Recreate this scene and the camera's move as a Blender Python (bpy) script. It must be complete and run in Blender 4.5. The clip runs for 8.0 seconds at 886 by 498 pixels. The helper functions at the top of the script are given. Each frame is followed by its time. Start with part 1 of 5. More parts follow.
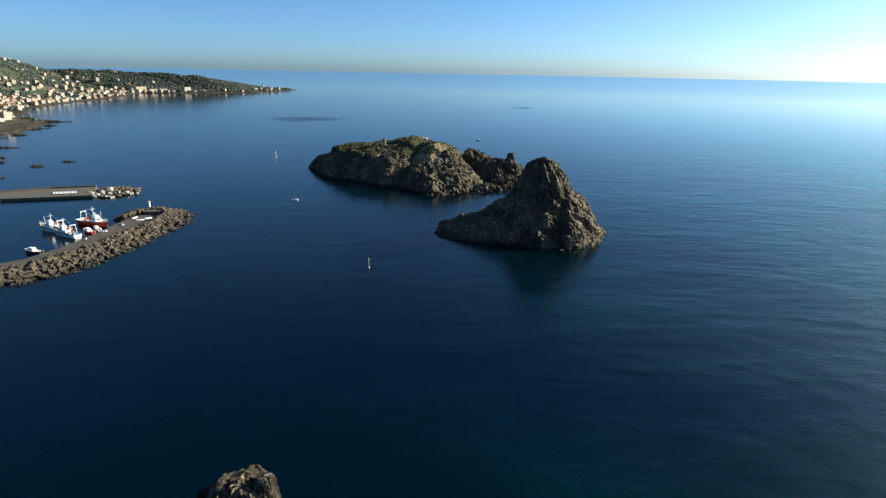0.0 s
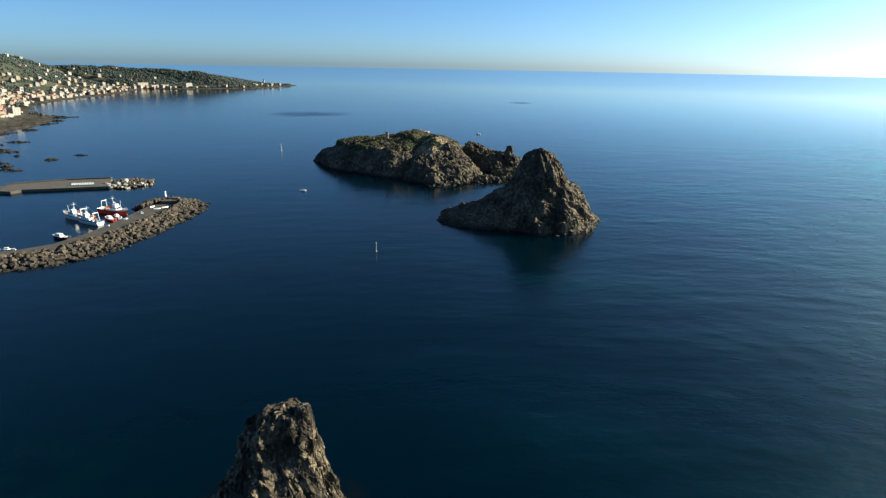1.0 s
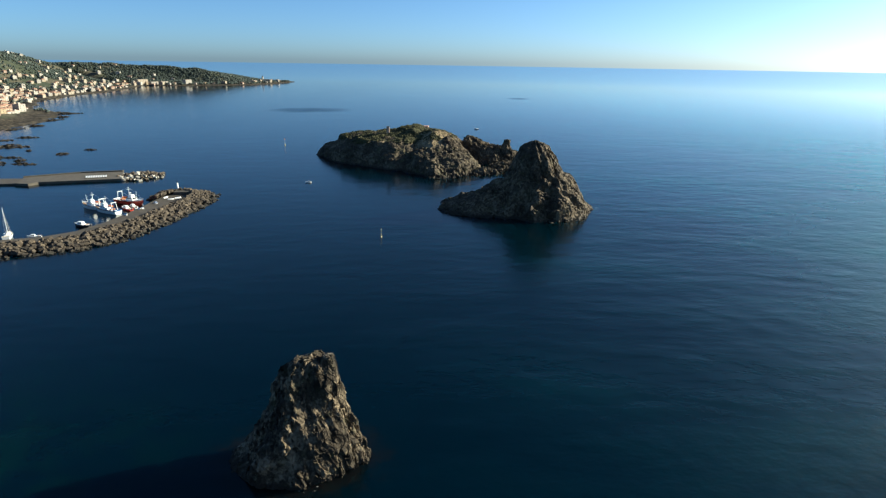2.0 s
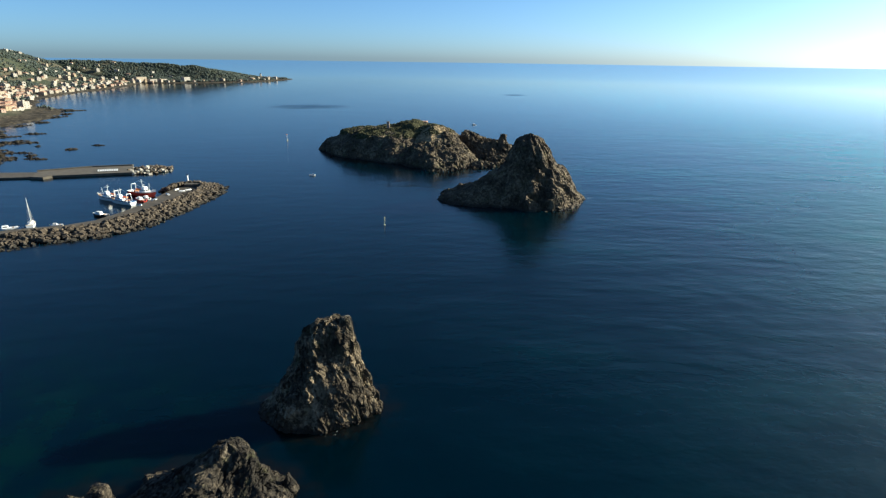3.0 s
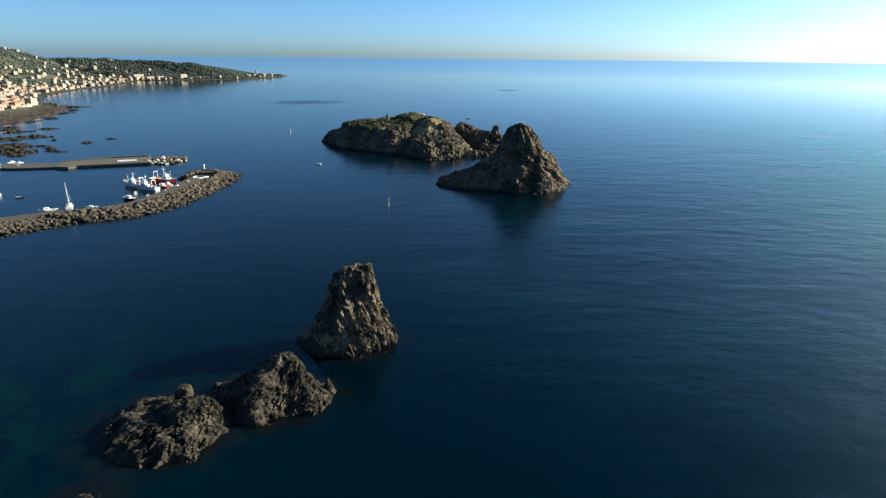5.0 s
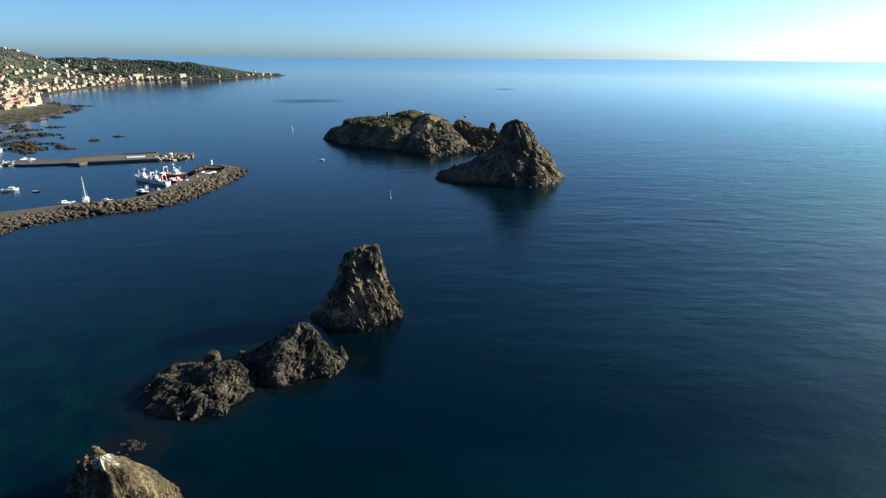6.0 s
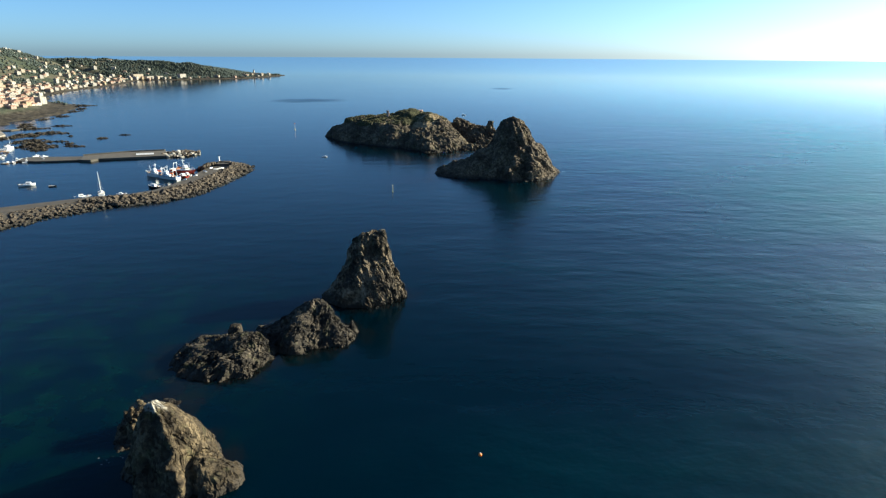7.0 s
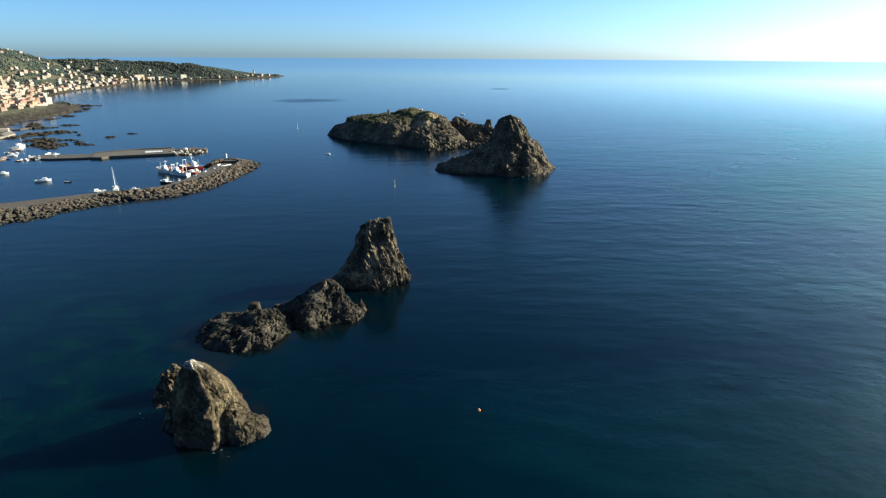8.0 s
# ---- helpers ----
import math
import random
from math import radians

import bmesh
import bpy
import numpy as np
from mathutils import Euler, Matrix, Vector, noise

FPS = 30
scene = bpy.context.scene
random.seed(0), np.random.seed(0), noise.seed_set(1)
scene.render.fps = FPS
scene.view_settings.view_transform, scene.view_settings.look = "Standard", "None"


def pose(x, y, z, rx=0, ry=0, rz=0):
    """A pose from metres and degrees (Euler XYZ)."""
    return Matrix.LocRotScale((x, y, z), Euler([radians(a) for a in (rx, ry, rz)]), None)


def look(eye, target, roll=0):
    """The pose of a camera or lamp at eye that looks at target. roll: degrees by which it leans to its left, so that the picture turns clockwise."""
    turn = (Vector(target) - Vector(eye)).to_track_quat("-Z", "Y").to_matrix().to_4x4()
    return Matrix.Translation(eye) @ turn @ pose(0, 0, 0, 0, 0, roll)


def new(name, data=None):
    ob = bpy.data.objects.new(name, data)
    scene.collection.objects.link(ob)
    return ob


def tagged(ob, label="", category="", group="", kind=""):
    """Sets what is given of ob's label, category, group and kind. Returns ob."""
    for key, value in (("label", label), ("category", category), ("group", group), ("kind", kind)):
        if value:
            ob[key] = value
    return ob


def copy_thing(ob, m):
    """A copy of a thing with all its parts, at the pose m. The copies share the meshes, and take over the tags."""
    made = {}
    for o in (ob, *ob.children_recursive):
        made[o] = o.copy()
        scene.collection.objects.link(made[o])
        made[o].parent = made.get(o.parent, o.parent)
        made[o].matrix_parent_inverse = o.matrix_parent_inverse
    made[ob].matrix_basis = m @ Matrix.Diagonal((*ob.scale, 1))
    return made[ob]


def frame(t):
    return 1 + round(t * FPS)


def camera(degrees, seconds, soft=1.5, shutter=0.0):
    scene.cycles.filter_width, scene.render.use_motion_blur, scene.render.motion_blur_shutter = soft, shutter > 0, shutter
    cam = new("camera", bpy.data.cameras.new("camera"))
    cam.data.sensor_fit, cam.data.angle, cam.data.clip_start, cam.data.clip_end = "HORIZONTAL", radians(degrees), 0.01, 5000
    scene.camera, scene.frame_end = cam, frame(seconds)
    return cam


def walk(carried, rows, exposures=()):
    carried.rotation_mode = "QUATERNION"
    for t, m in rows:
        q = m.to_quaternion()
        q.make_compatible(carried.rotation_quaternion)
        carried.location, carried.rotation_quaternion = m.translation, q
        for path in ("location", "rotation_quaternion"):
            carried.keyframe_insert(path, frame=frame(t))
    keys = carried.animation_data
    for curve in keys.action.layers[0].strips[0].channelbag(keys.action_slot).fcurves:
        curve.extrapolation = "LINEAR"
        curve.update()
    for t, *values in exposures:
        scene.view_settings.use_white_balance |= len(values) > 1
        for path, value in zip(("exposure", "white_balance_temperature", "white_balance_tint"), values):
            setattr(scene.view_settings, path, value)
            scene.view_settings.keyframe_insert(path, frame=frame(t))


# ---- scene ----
cam = camera(76.0, 8.0, 1.3)
# seconds, place of the eye in metres, then yaw, pitch and roll in degrees
ROWS = [
    (0.0, 0.03, 0.16, 85.12, -0.010, -17.488, 1.105),
    (0.5, -0.68, -8.92, 85.13, -0.013, -17.704, 1.062),
    (1.0, -1.39, -17.96, 85.14, -0.067, -17.901, 1.013),
    (1.5, -2.10, -26.95, 85.14, -0.159, -18.081, 0.958),
    (2.0, -2.81, -35.90, 85.14, -0.279, -18.243, 0.899),
    (2.5, -3.53, -44.81, 85.13, -0.419, -18.388, 0.838),
    (3.0, -4.25, -53.67, 85.12, -0.571, -18.515, 0.775),
    (3.5, -4.97, -62.49, 85.11, -0.727, -18.624, 0.712),
    (4.0, -5.69, -71.26, 85.09, -0.882, -18.717, 0.650),
    (4.5, -6.41, -79.99, 85.07, -1.032, -18.792, 0.590),
    (5.0, -7.14, -88.68, 85.04, -1.171, -18.849, 0.533),
    (5.5, -7.87, -97.32, 85.01, -1.300, -18.891, 0.481),
    (6.0, -8.60, -105.91, 84.98, -1.414, -18.915, 0.434),
    (6.5, -9.33, -114.47, 84.94, -1.516, -18.923, 0.395),
    (7.0, -10.07, -122.97, 84.89, -1.605, -18.915, 0.363),
    (7.5, -10.81, -131.44, 84.84, -1.683, -18.891, 0.341),
    (8.0, -11.54, -139.86, 84.79, -1.754, -18.852, 0.329),
]
walk(cam, [(t, pose(x, y, z, 0, 0, yaw) @ pose(0, 0, 0, 90 + pitch, 0, 0) @ pose(0, 0, 0, 0, 0, roll))
           for t, x, y, z, yaw, pitch, roll in ROWS], exposures=((0.0, 1.43, 5850, -5), (4.5, 1.49, 5850, -5), (8.0, 1.66, 5850, -5)))

# ---- world and sun ----
SUN_SIDE, SUN_HEIGHT = 70.0, 21.5   # degrees to the right of +y, degrees above the horizon
world = bpy.data.worlds.new("sky")
scene.world = world
world.use_nodes = True
wn, wl = world.node_tree.nodes, world.node_tree.links
wn.clear()
sky = wn.new("ShaderNodeTexSky")
sky.sky_type = "NISHITA"
sky.sun_disc = False
sky.sun_elevation = radians(SUN_HEIGHT)
sky.sun_rotation = radians(SUN_SIDE)
sky.altitude = 1800.0
sky.air_density = 0.72
sky.dust_density = 3.7
sky.ozone_density = 4.7
background = wn.new("ShaderNodeBackground")
background.inputs["Strength"].default_value = 0.060
world_out = wn.new("ShaderNodeOutputWorld")
wl.new(sky.outputs["Color"], background.inputs["Color"])
wl.new(background.outputs["Background"], world_out.inputs["Surface"])

sun = new("sun", bpy.data.lights.new("sun", "SUN"))
sun.data.energy = 5.0
sun.data.angle = radians(0.53)
sun.data.color = (1.0, 0.83, 0.64)
_se, _sa = radians(SUN_HEIGHT), radians(SUN_SIDE)
SUN_DIR = Vector((math.sin(_sa) * math.cos(_se), math.cos(_sa) * math.cos(_se), math.sin(_se)))
sun.matrix_world = look(SUN_DIR * 900, (0, 0, 0))


# ---- materials ----
def node(mat, kind, **values):
    n = mat.node_tree.nodes.new(kind)
    for key, value in values.items():
        n.inputs[key].default_value = value
    return n


def fresh(name):
    m = bpy.data.materials.new(name)
    m.use_nodes = True
    m.node_tree.nodes.clear()
    out = m.node_tree.nodes.new("ShaderNodeOutputMaterial")
    b = m.node_tree.nodes.new("ShaderNodeBsdfPrincipled")
    m.node_tree.links.new(b.outputs["BSDF"], out.inputs["Surface"])
    return m, b, m.node_tree.links


def ramp(m, socket, stops):
    r = m.node_tree.nodes.new("ShaderNodeValToRGB")
    while len(r.color_ramp.elements) > 1:
        r.color_ramp.elements.remove(r.color_ramp.elements[-1])
    for n, (at, colour) in enumerate(stops):
        e = r.color_ramp.elements[0] if n == 0 else r.color_ramp.elements.new(at)
        e.position = at
        e.color = (*colour, 1.0) if len(colour) == 3 else colour
    m.node_tree.links.new(socket, r.inputs["Fac"])
    return r.outputs["Color"]


def mix(m, fac, a, b, how="MIX"):
    n = m.node_tree.nodes.new("ShaderNodeMix")
    n.data_type, n.blend_type = "RGBA", how
    for socket, value in ((n.inputs[0], fac), (n.inputs[6], a), (n.inputs[7], b)):
        if hasattr(value, "is_output"):
            m.node_tree.links.new(value, socket)
        else:
            socket.default_value = value if not isinstance(value, tuple) else (*value, 1.0)[:4]
    return n.outputs[2]


def calc(m, how, a, b=0.0, c=0.0):
    n = m.node_tree.nodes.new("ShaderNodeMath")
    n.operation = how
    for socket, value in zip(n.inputs, (a, b, c)):
        if hasattr(value, "is_output"):
            m.node_tree.links.new(value, socket)
        else:
            socket.default_value = value
    return n.outputs[0]


def place(m, scale=(1, 1, 1), turn=0.0):
    g = m.node_tree.nodes.new("ShaderNodeNewGeometry")
    p = m.node_tree.nodes.new("ShaderNodeMapping")
    p.inputs["Scale"].default_value = scale
    p.inputs["Rotation"].default_value = (0, 0, turn)
    m.node_tree.links.new(g.outputs["Position"], p.inputs["Vector"])
    return p.outputs["Vector"]


def grain(m, vector, scale, detail=4.0, rough=0.55):
    n = node(m, "ShaderNodeTexNoise", Scale=scale, Detail=detail, Roughness=rough)
    m.node_tree.links.new(vector, n.inputs["Vector"])
    return n.outputs["Fac"]


def bump(m, b, height, strength, distance, after=None):
    n = node(m, "ShaderNodeBump", Strength=strength, Distance=distance)
    m.node_tree.links.new(height, n.inputs["Height"])
    if after is not None:
        m.node_tree.links.new(after, n.inputs["Normal"])
    m.node_tree.links.new(n.outputs["Normal"], b.inputs["Normal"])
    return n.outputs["Normal"]


def rock_material(name, dark, middle, light, moss=(0.10, 0.10, 0.04), moss_amount=0.3, size=1.0, crest=0.0):
    m, b, link = fresh(name)
    v = place(m)
    big = grain(m, v, 0.13 / size, 5.0, 0.6)
    small = grain(m, v, 1.1 / size, 5.0, 0.6)
    tone = calc(m, "ADD", calc(m, "MULTIPLY", big, 0.6), calc(m, "MULTIPLY", small, 0.4))
    # every joint block weathers to a tone of its own
    blocks = node(m, "ShaderNodeTexVoronoi", Scale=1.0, Randomness=1.0)
    link.new(place(m, (1.45 / size, 1.45 / size, 0.8 / size)), blocks.inputs["Vector"])
    shade = m.node_tree.nodes.new("ShaderNodeSeparateColor")
    link.new(blocks.outputs["Color"], shade.inputs[0])
    tone = calc(m, "ADD", tone, calc(m, "MULTIPLY", calc(m, "ADD", shade.outputs[0], -0.5), 0.13))
    col = ramp(m, tone, [(0.36, dark), (0.5, middle), (0.64, light)])
    blotch = ramp(m, grain(m, v, 0.35 / size, 4.0, 0.6), [(0.55, (0, 0, 0)), (0.68, (1, 1, 1))])
    col = mix(m, calc(m, "MULTIPLY", blotch, moss_amount), col, moss)
    if crest:
        # bird-limed streaks about the summit
        up = m.node_tree.nodes.new("ShaderNodeSeparateXYZ")
        link.new(v, up.inputs[0])
        lime = calc(m, "ADD", calc(m, "MULTIPLY", calc(m, "ADD", up.outputs[2], -crest), 0.22), calc(m, "MULTIPLY", grain(m, v, 0.9, 5.0, 0.7), 1.0))
        col = mix(m, ramp(m, lime, [(0.70, (0, 0, 0)), (0.92, (0.8, 0.8, 0.8))]), col, (0.50, 0.46, 0.38))
    # wet, weed-darkened band near the waterline
    sep = m.node_tree.nodes.new("ShaderNodeSeparateXYZ")
    link.new(v, sep.inputs[0])
    edge = calc(m, "ADD", sep.outputs[2], calc(m, "MULTIPLY", small, 2.2))
    wet = ramp(m, calc(m, "MULTIPLY", edge, 0.21), [(0.40, (1, 1, 1)), (0.6, (0, 0, 0))])
    col = mix(m, wet, col, (0.035, 0.028, 0.02))
    link.new(col, b.inputs["Base Color"])
    b.inputs["Roughness"].default_value = 0.85
    b.inputs["Specular IOR Level"].default_value = 0.25
    # broken joint faces, each with a tilt of its own, over a fine grain
    c = place(m, (1.0, 1.0, 0.55))
    chips = node(m, "ShaderNodeTexVoronoi", Scale=1.45 / size, Randomness=1.0)
    link.new(c, chips.inputs["Vector"])
    off = m.node_tree.nodes.new("ShaderNodeVectorMath")
    off.operation = "SUBTRACT"
    link.new(c, off.inputs[0])
    link.new(chips.outputs["Position"], off.inputs[1])
    lean = m.node_tree.nodes.new("ShaderNodeVectorMath")
    lean.operation = "SUBTRACT"
    link.new(chips.outputs["Color"], lean.inputs[0])
    lean.inputs[1].default_value = (0.5, 0.5, 0.5)
    dot = m.node_tree.nodes.new("ShaderNodeVectorMath")
    dot.operation = "DOT_PRODUCT"
    link.new(off.outputs[0], dot.inputs[0])
    link.new(lean.outputs[0], dot.inputs[1])
    first = bump(m, b, dot.outputs["Value"], 1.0, 2.0)
    bump(m, b, grain(m, v, 2.6 / size, 8.0, 0.7), 1.0, 0.16 * size, first)
    return m


def plain(name, colour, roughness=0.6, metal=0.0, wear=0.25, scale=0.8, vary=0.0, relief=0.0, wet=False):
    """Paint, plaster, concrete and the like: a base colour broken up by stains and by each piece's own tone."""
    m, b, link = fresh(name)
    v = place(m)
    n = ramp(m, grain(m, v, scale, 6.0, 0.65), [(0.3, (1 - wear,) * 3), (0.7, (1 + wear * 0.4,) * 3)])
    col = mix(m, 1.0, colour, n, "MULTIPLY")
    if vary:
        info = m.node_tree.nodes.new("ShaderNodeObjectInfo")
        tone = ramp(m, info.outputs["Random"], [(0.0, (1 - vary,) * 3), (1.0, (1 + vary,) * 3)])
        col = mix(m, 1.0, col, tone, "MULTIPLY")
    if wet:
        sep = m.node_tree.nodes.new("ShaderNodeSeparateXYZ")
        link.new(v, sep.inputs[0])
        low = calc(m, "ADD", sep.outputs[2], calc(m, "MULTIPLY", grain(m, v, 0.8, 4.0), 1.2))
        col = mix(m, ramp(m, calc(m, "MULTIPLY", low, 0.3), [(0.36, (1, 1, 1)), (0.5, (0, 0, 0))]), col, (0.018, 0.015, 0.010))
    link.new(col, b.inputs["Base Color"])
    b.inputs["Roughness"].default_value = roughness
    b.inputs["Metallic"].default_value = metal
    if relief:
        bump(m, b, grain(m, v, scale * 4, 6.0, 0.6), 0.8, relief)
    return m


def sea_material():
    m, b, link = fresh("sea_water")
    v = place(m)
    # deep water with faint paler shoals over the rocky bottom near the stacks
    sep = m.node_tree.nodes.new("ShaderNodeSeparateXYZ")
    link.new(v, sep.inputs[0])
    offx = calc(m, "DIVIDE", calc(m, "ADD", sep.outputs[0], 150.0), 120.0)
    offy = calc(m, "DIVIDE", calc(m, "ADD", sep.outputs[1], -20.0), 110.0)
    far = calc(m, "SQRT", calc(m, "ADD", calc(m, "MULTIPLY", offx, offx), calc(m, "MULTIPLY", offy, offy)))
    shoal = ramp(m, far, [(0.35, (1, 1, 1)), (1.0, (0, 0, 0))])
    bed = ramp(m, grain(m, v, 0.085, 6.0, 0.68), [(0.44, (0, 0, 0)), (0.62, (1, 1, 1))])
    shallow = calc(m, "MULTIPLY", shoal, bed)
    # two wind-ruffled patches far out
    ruffled = None
    for cx, cy, rx, ry, turn in ((-240.0, 1005.0, 100.0, 70.0, 0.22), (188.0, 1443.0, 42.0, 60.0, 0.0)):
        c, d = math.cos(turn), math.sin(turn)
        ox, oy = calc(m, "ADD", sep.outputs[0], -cx), calc(m, "ADD", sep.outputs[1], -cy)
        u = calc(m, "DIVIDE", calc(m, "ADD", calc(m, "MULTIPLY", ox, c), calc(m, "MULTIPLY", oy, d)), rx)
        w = calc(m, "DIVIDE", calc(m, "ADD", calc(m, "MULTIPLY", ox, -d), calc(m, "MULTIPLY", oy, c)), ry)
        e = calc(m, "ADD", calc(m, "ADD", calc(m, "MULTIPLY", u, u), calc(m, "MULTIPLY", w, w)), calc(m, "MULTIPLY", grain(m, v, 0.03, 3.0), 0.7))
        k = ramp(m, e, [(0.3, (1, 1, 1)), (1.0, (0, 0, 0))])
        ruffled = k if ruffled is None else calc(m, "MAXIMUM", ruffled, k)
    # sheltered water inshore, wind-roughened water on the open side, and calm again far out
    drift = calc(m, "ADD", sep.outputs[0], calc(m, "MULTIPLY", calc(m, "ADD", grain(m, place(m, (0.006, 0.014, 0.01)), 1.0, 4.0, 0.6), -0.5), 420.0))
    wind_glare = ramp(m, calc(m, "DIVIDE", calc(m, "ADD", drift, 20.0), 480.0), [(0.0, (0, 0, 0)), (1.0, (1, 1, 1))])
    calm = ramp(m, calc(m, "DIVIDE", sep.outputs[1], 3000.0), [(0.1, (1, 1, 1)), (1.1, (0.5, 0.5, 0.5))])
    reach = calc(m, "DIVIDE", 300.0, calc(m, "ADD", calc(m, "MAXIMUM", sep.outputs[1], 0.0), 300.0))
    near = ramp(m, reach, [(0.16, (0, 0, 0)), (0.55, (1, 1, 1))])
    gust = calc(m, "MULTIPLY", wind_glare, near)
    gentle = ramp(m, calc(m, "DIVIDE", calc(m, "ADD", drift, 300.0), 500.0), [(0.0, (0, 0, 0)), (1.0, (1, 1, 1))])
    # the swell is smoothed away with distance
    smooth = ramp(m, reach, [(0.12, (0.16, 0.16, 0.16)), (0.62, (1, 1, 1))])
    wind_glare = calc(m, "MULTIPLY", wind_glare, calm)
    # reflected sky glare painted into the body colour, paler towards the open side
    body = mix(m, calc(m, "POWER", wind_glare, 2.3), (0.0001, 0.0039, 0.0078), (0.004, 0.130, 0.150))
    col = mix(m, shallow, body, (0.0010, 0.0105, 0.0084))
    # brown weed and sunken ledges showing through round each rock
    ledge = None
    for cx, cy, rx, ry in ((-34.0, 71.0, 19.0, 13.5), (-50.0, 40.0, 19.5, 14.5), (-71.0, 27.0, 20.0, 17.0), (-65.0, -21.0, 13.0, 13.0), (-76.5, 2.0, 9.0, 9.0)):
        u = calc(m, "DIVIDE", calc(m, "ADD", sep.outputs[0], -cx), rx)
        w = calc(m, "DIVIDE", calc(m, "ADD", sep.outputs[1], -cy), ry)
        e = calc(m, "SQRT", calc(m, "ADD", calc(m, "MULTIPLY", u, u), calc(m, "MULTIPLY", w, w)))
        ledge = e if ledge is None else calc(m, "MINIMUM", ledge, e)
    ledge = calc(m, "ADD", ledge, calc(m, "MULTIPLY", calc(m, "ADD", grain(m, v, 0.2, 5.0, 0.65), -0.5), 1.1))
    col = mix(m, ramp(m, calc(m, "MULTIPLY", ledge, 0.5), [(0.42, (0.6,) * 3), (0.56, (0, 0, 0))]), col, (0.0052, 0.0048, 0.0040))
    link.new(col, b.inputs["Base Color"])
    rough = calc(m, "ADD", calc(m, "MULTIPLY", calm, 0.175), calc(m, "MULTIPLY", gust, 0.29))
    lee = calc(m, "MULTIPLY", calm, calc(m, "SUBTRACT", 1.0, gentle))
    smooth = calc(m, "ADD", lee, calc(m, "MULTIPLY", smooth, gentle))
    rough = calc(m, "MULTIPLY", rough, calc(m, "ADD", 0.45, calc(m, "MULTIPLY", smooth, 0.55)))
    link.new(calc(m, "ADD", rough, calc(m, "MULTIPLY", ruffled, 0.13)), b.inputs["Roughness"])
    b.inputs["IOR"].default_value = 1.333
    # reflection set stronger and whiter towards the open side, adding to the painted glare
    link.new(calc(m, "ADD", 0.30, calc(m, "MULTIPLY", wind_glare, 0.35)), b.inputs["Specular IOR Level"])
    link.new(mix(m, wind_glare, (0.12, 0.84, 1.0), (0.85, 0.96, 1.0)), b.inputs["Specular Tint"])
    # light scatters some metres under the surface, which softens shadows on the water
    b.subsurface_method = "BURLEY"
    b.inputs["Subsurface Weight"].default_value = 1.0
    b.inputs["Subsurface Radius"].default_value = (2.0, 6.0, 8.0)
    b.inputs["Subsurface Scale"].default_value = 1.0
    swell = grain(m, place(m, (0.020, 0.055, 0.02), radians(-12)), 1.0, 2.0, 0.5)
    waves = grain(m, place(m, (0.075, 0.14, 0.1), radians(-16)), 1.0, 3.0, 0.55)
    ripple = grain(m, place(m, (0.6, 0.9, 0.6), radians(10)), 1.0, 3.0, 0.55)
    lift = calc(m, "MULTIPLY", smooth, calc(m, "ADD", 0.45, calc(m, "MULTIPLY", gust, 3.2)))
    swell, waves, ripple = (calc(m, "MULTIPLY", h, lift) for h in (swell, waves, ripple))
    n1 = bump(m, b, swell, 1.0, 0.36)
    n2 = bump(m, b, waves, 1.0, 0.30, n1)
    bump(m, b, ripple, 1.0, 0.04, n2)
    return m


# ---- noise fields for the rocks and the land ----
def hashed(i, j, k, seed):
    h = (i.astype(np.int64) * 374761393 + j.astype(np.int64) * 668265263 + k.astype(np.int64) * 2147483647 + seed * 974711) & 0xFFFFFFFF
    h = ((h ^ (h >> 13)) * 1274126177) & 0xFFFFFFFF
    h = ((h ^ (h >> 16)) * 2246822519) & 0xFFFFFFFF
    return ((h ^ (h >> 15)) & 0xFFFFFF) / float(0xFFFFFF)


def smooth_noise(p, seed=0):
    c = np.floor(p)
    f = p - c
    u = f * f * (3 - 2 * f)
    c = c.astype(np.int64)
    out = np.zeros(len(p))
    for a in (0, 1):
        for b in (0, 1):
            for d in (0, 1):
                w = (u[:, 0] if a else 1 - u[:, 0]) * (u[:, 1] if b else 1 - u[:, 1]) * (u[:, 2] if d else 1 - u[:, 2])
                out += w * hashed(c[:, 0] + a, c[:, 1] + b, c[:, 2] + d, seed)
    return out * 2 - 1


def rough_noise(p, octaves=4, gain=0.5, seed=0):
    out, amp = np.zeros(len(p)), 1.0
    for n in range(octaves):
        out += amp * smooth_noise(p * 2.03**n + 17.3 * n, seed + n)
        amp *= gain
    return out


def cells(p, seed=0):
    """Distance to the nearest and second cell point, that cell's own number, and the way from its point."""
    c = np.floor(p).astype(np.int64)
    near, second, own = np.full(len(p), 9.0), np.full(len(p), 9.0), np.zeros(len(p))
    way = np.zeros((len(p), 3))
    for a in (-1, 0, 1):
        for b in (-1, 0, 1):
            for d in (-1, 0, 1):
                i, j, k = c[:, 0] + a, c[:, 1] + b, c[:, 2] + d
                h = hashed(i, j, k, seed)
                q = np.stack([i + h, j + h * 7919.0 % 1.0, k + h * 1237.0 % 1.0], 1)
                r = np.sqrt(((q - p) ** 2).sum(1))
                closer = r < near
                second = np.where(closer, near, np.minimum(second, r))
                own = np.where(closer, h * 331.0 % 1.0, own)
                way[closer] = (p - q)[closer]
                near = np.where(closer, r, near)
    return near, second, own, way


def grid_faces(rows, cols, wrap):
    i, j = np.meshgrid(np.arange(rows - 1), np.arange(cols if wrap else cols - 1), indexing="ij")
    jn = (j + 1) % cols
    return np.stack([i * cols + j, i * cols + jn, (i + 1) * cols + jn, (i + 1) * cols + j], -1).reshape(-1, 4)


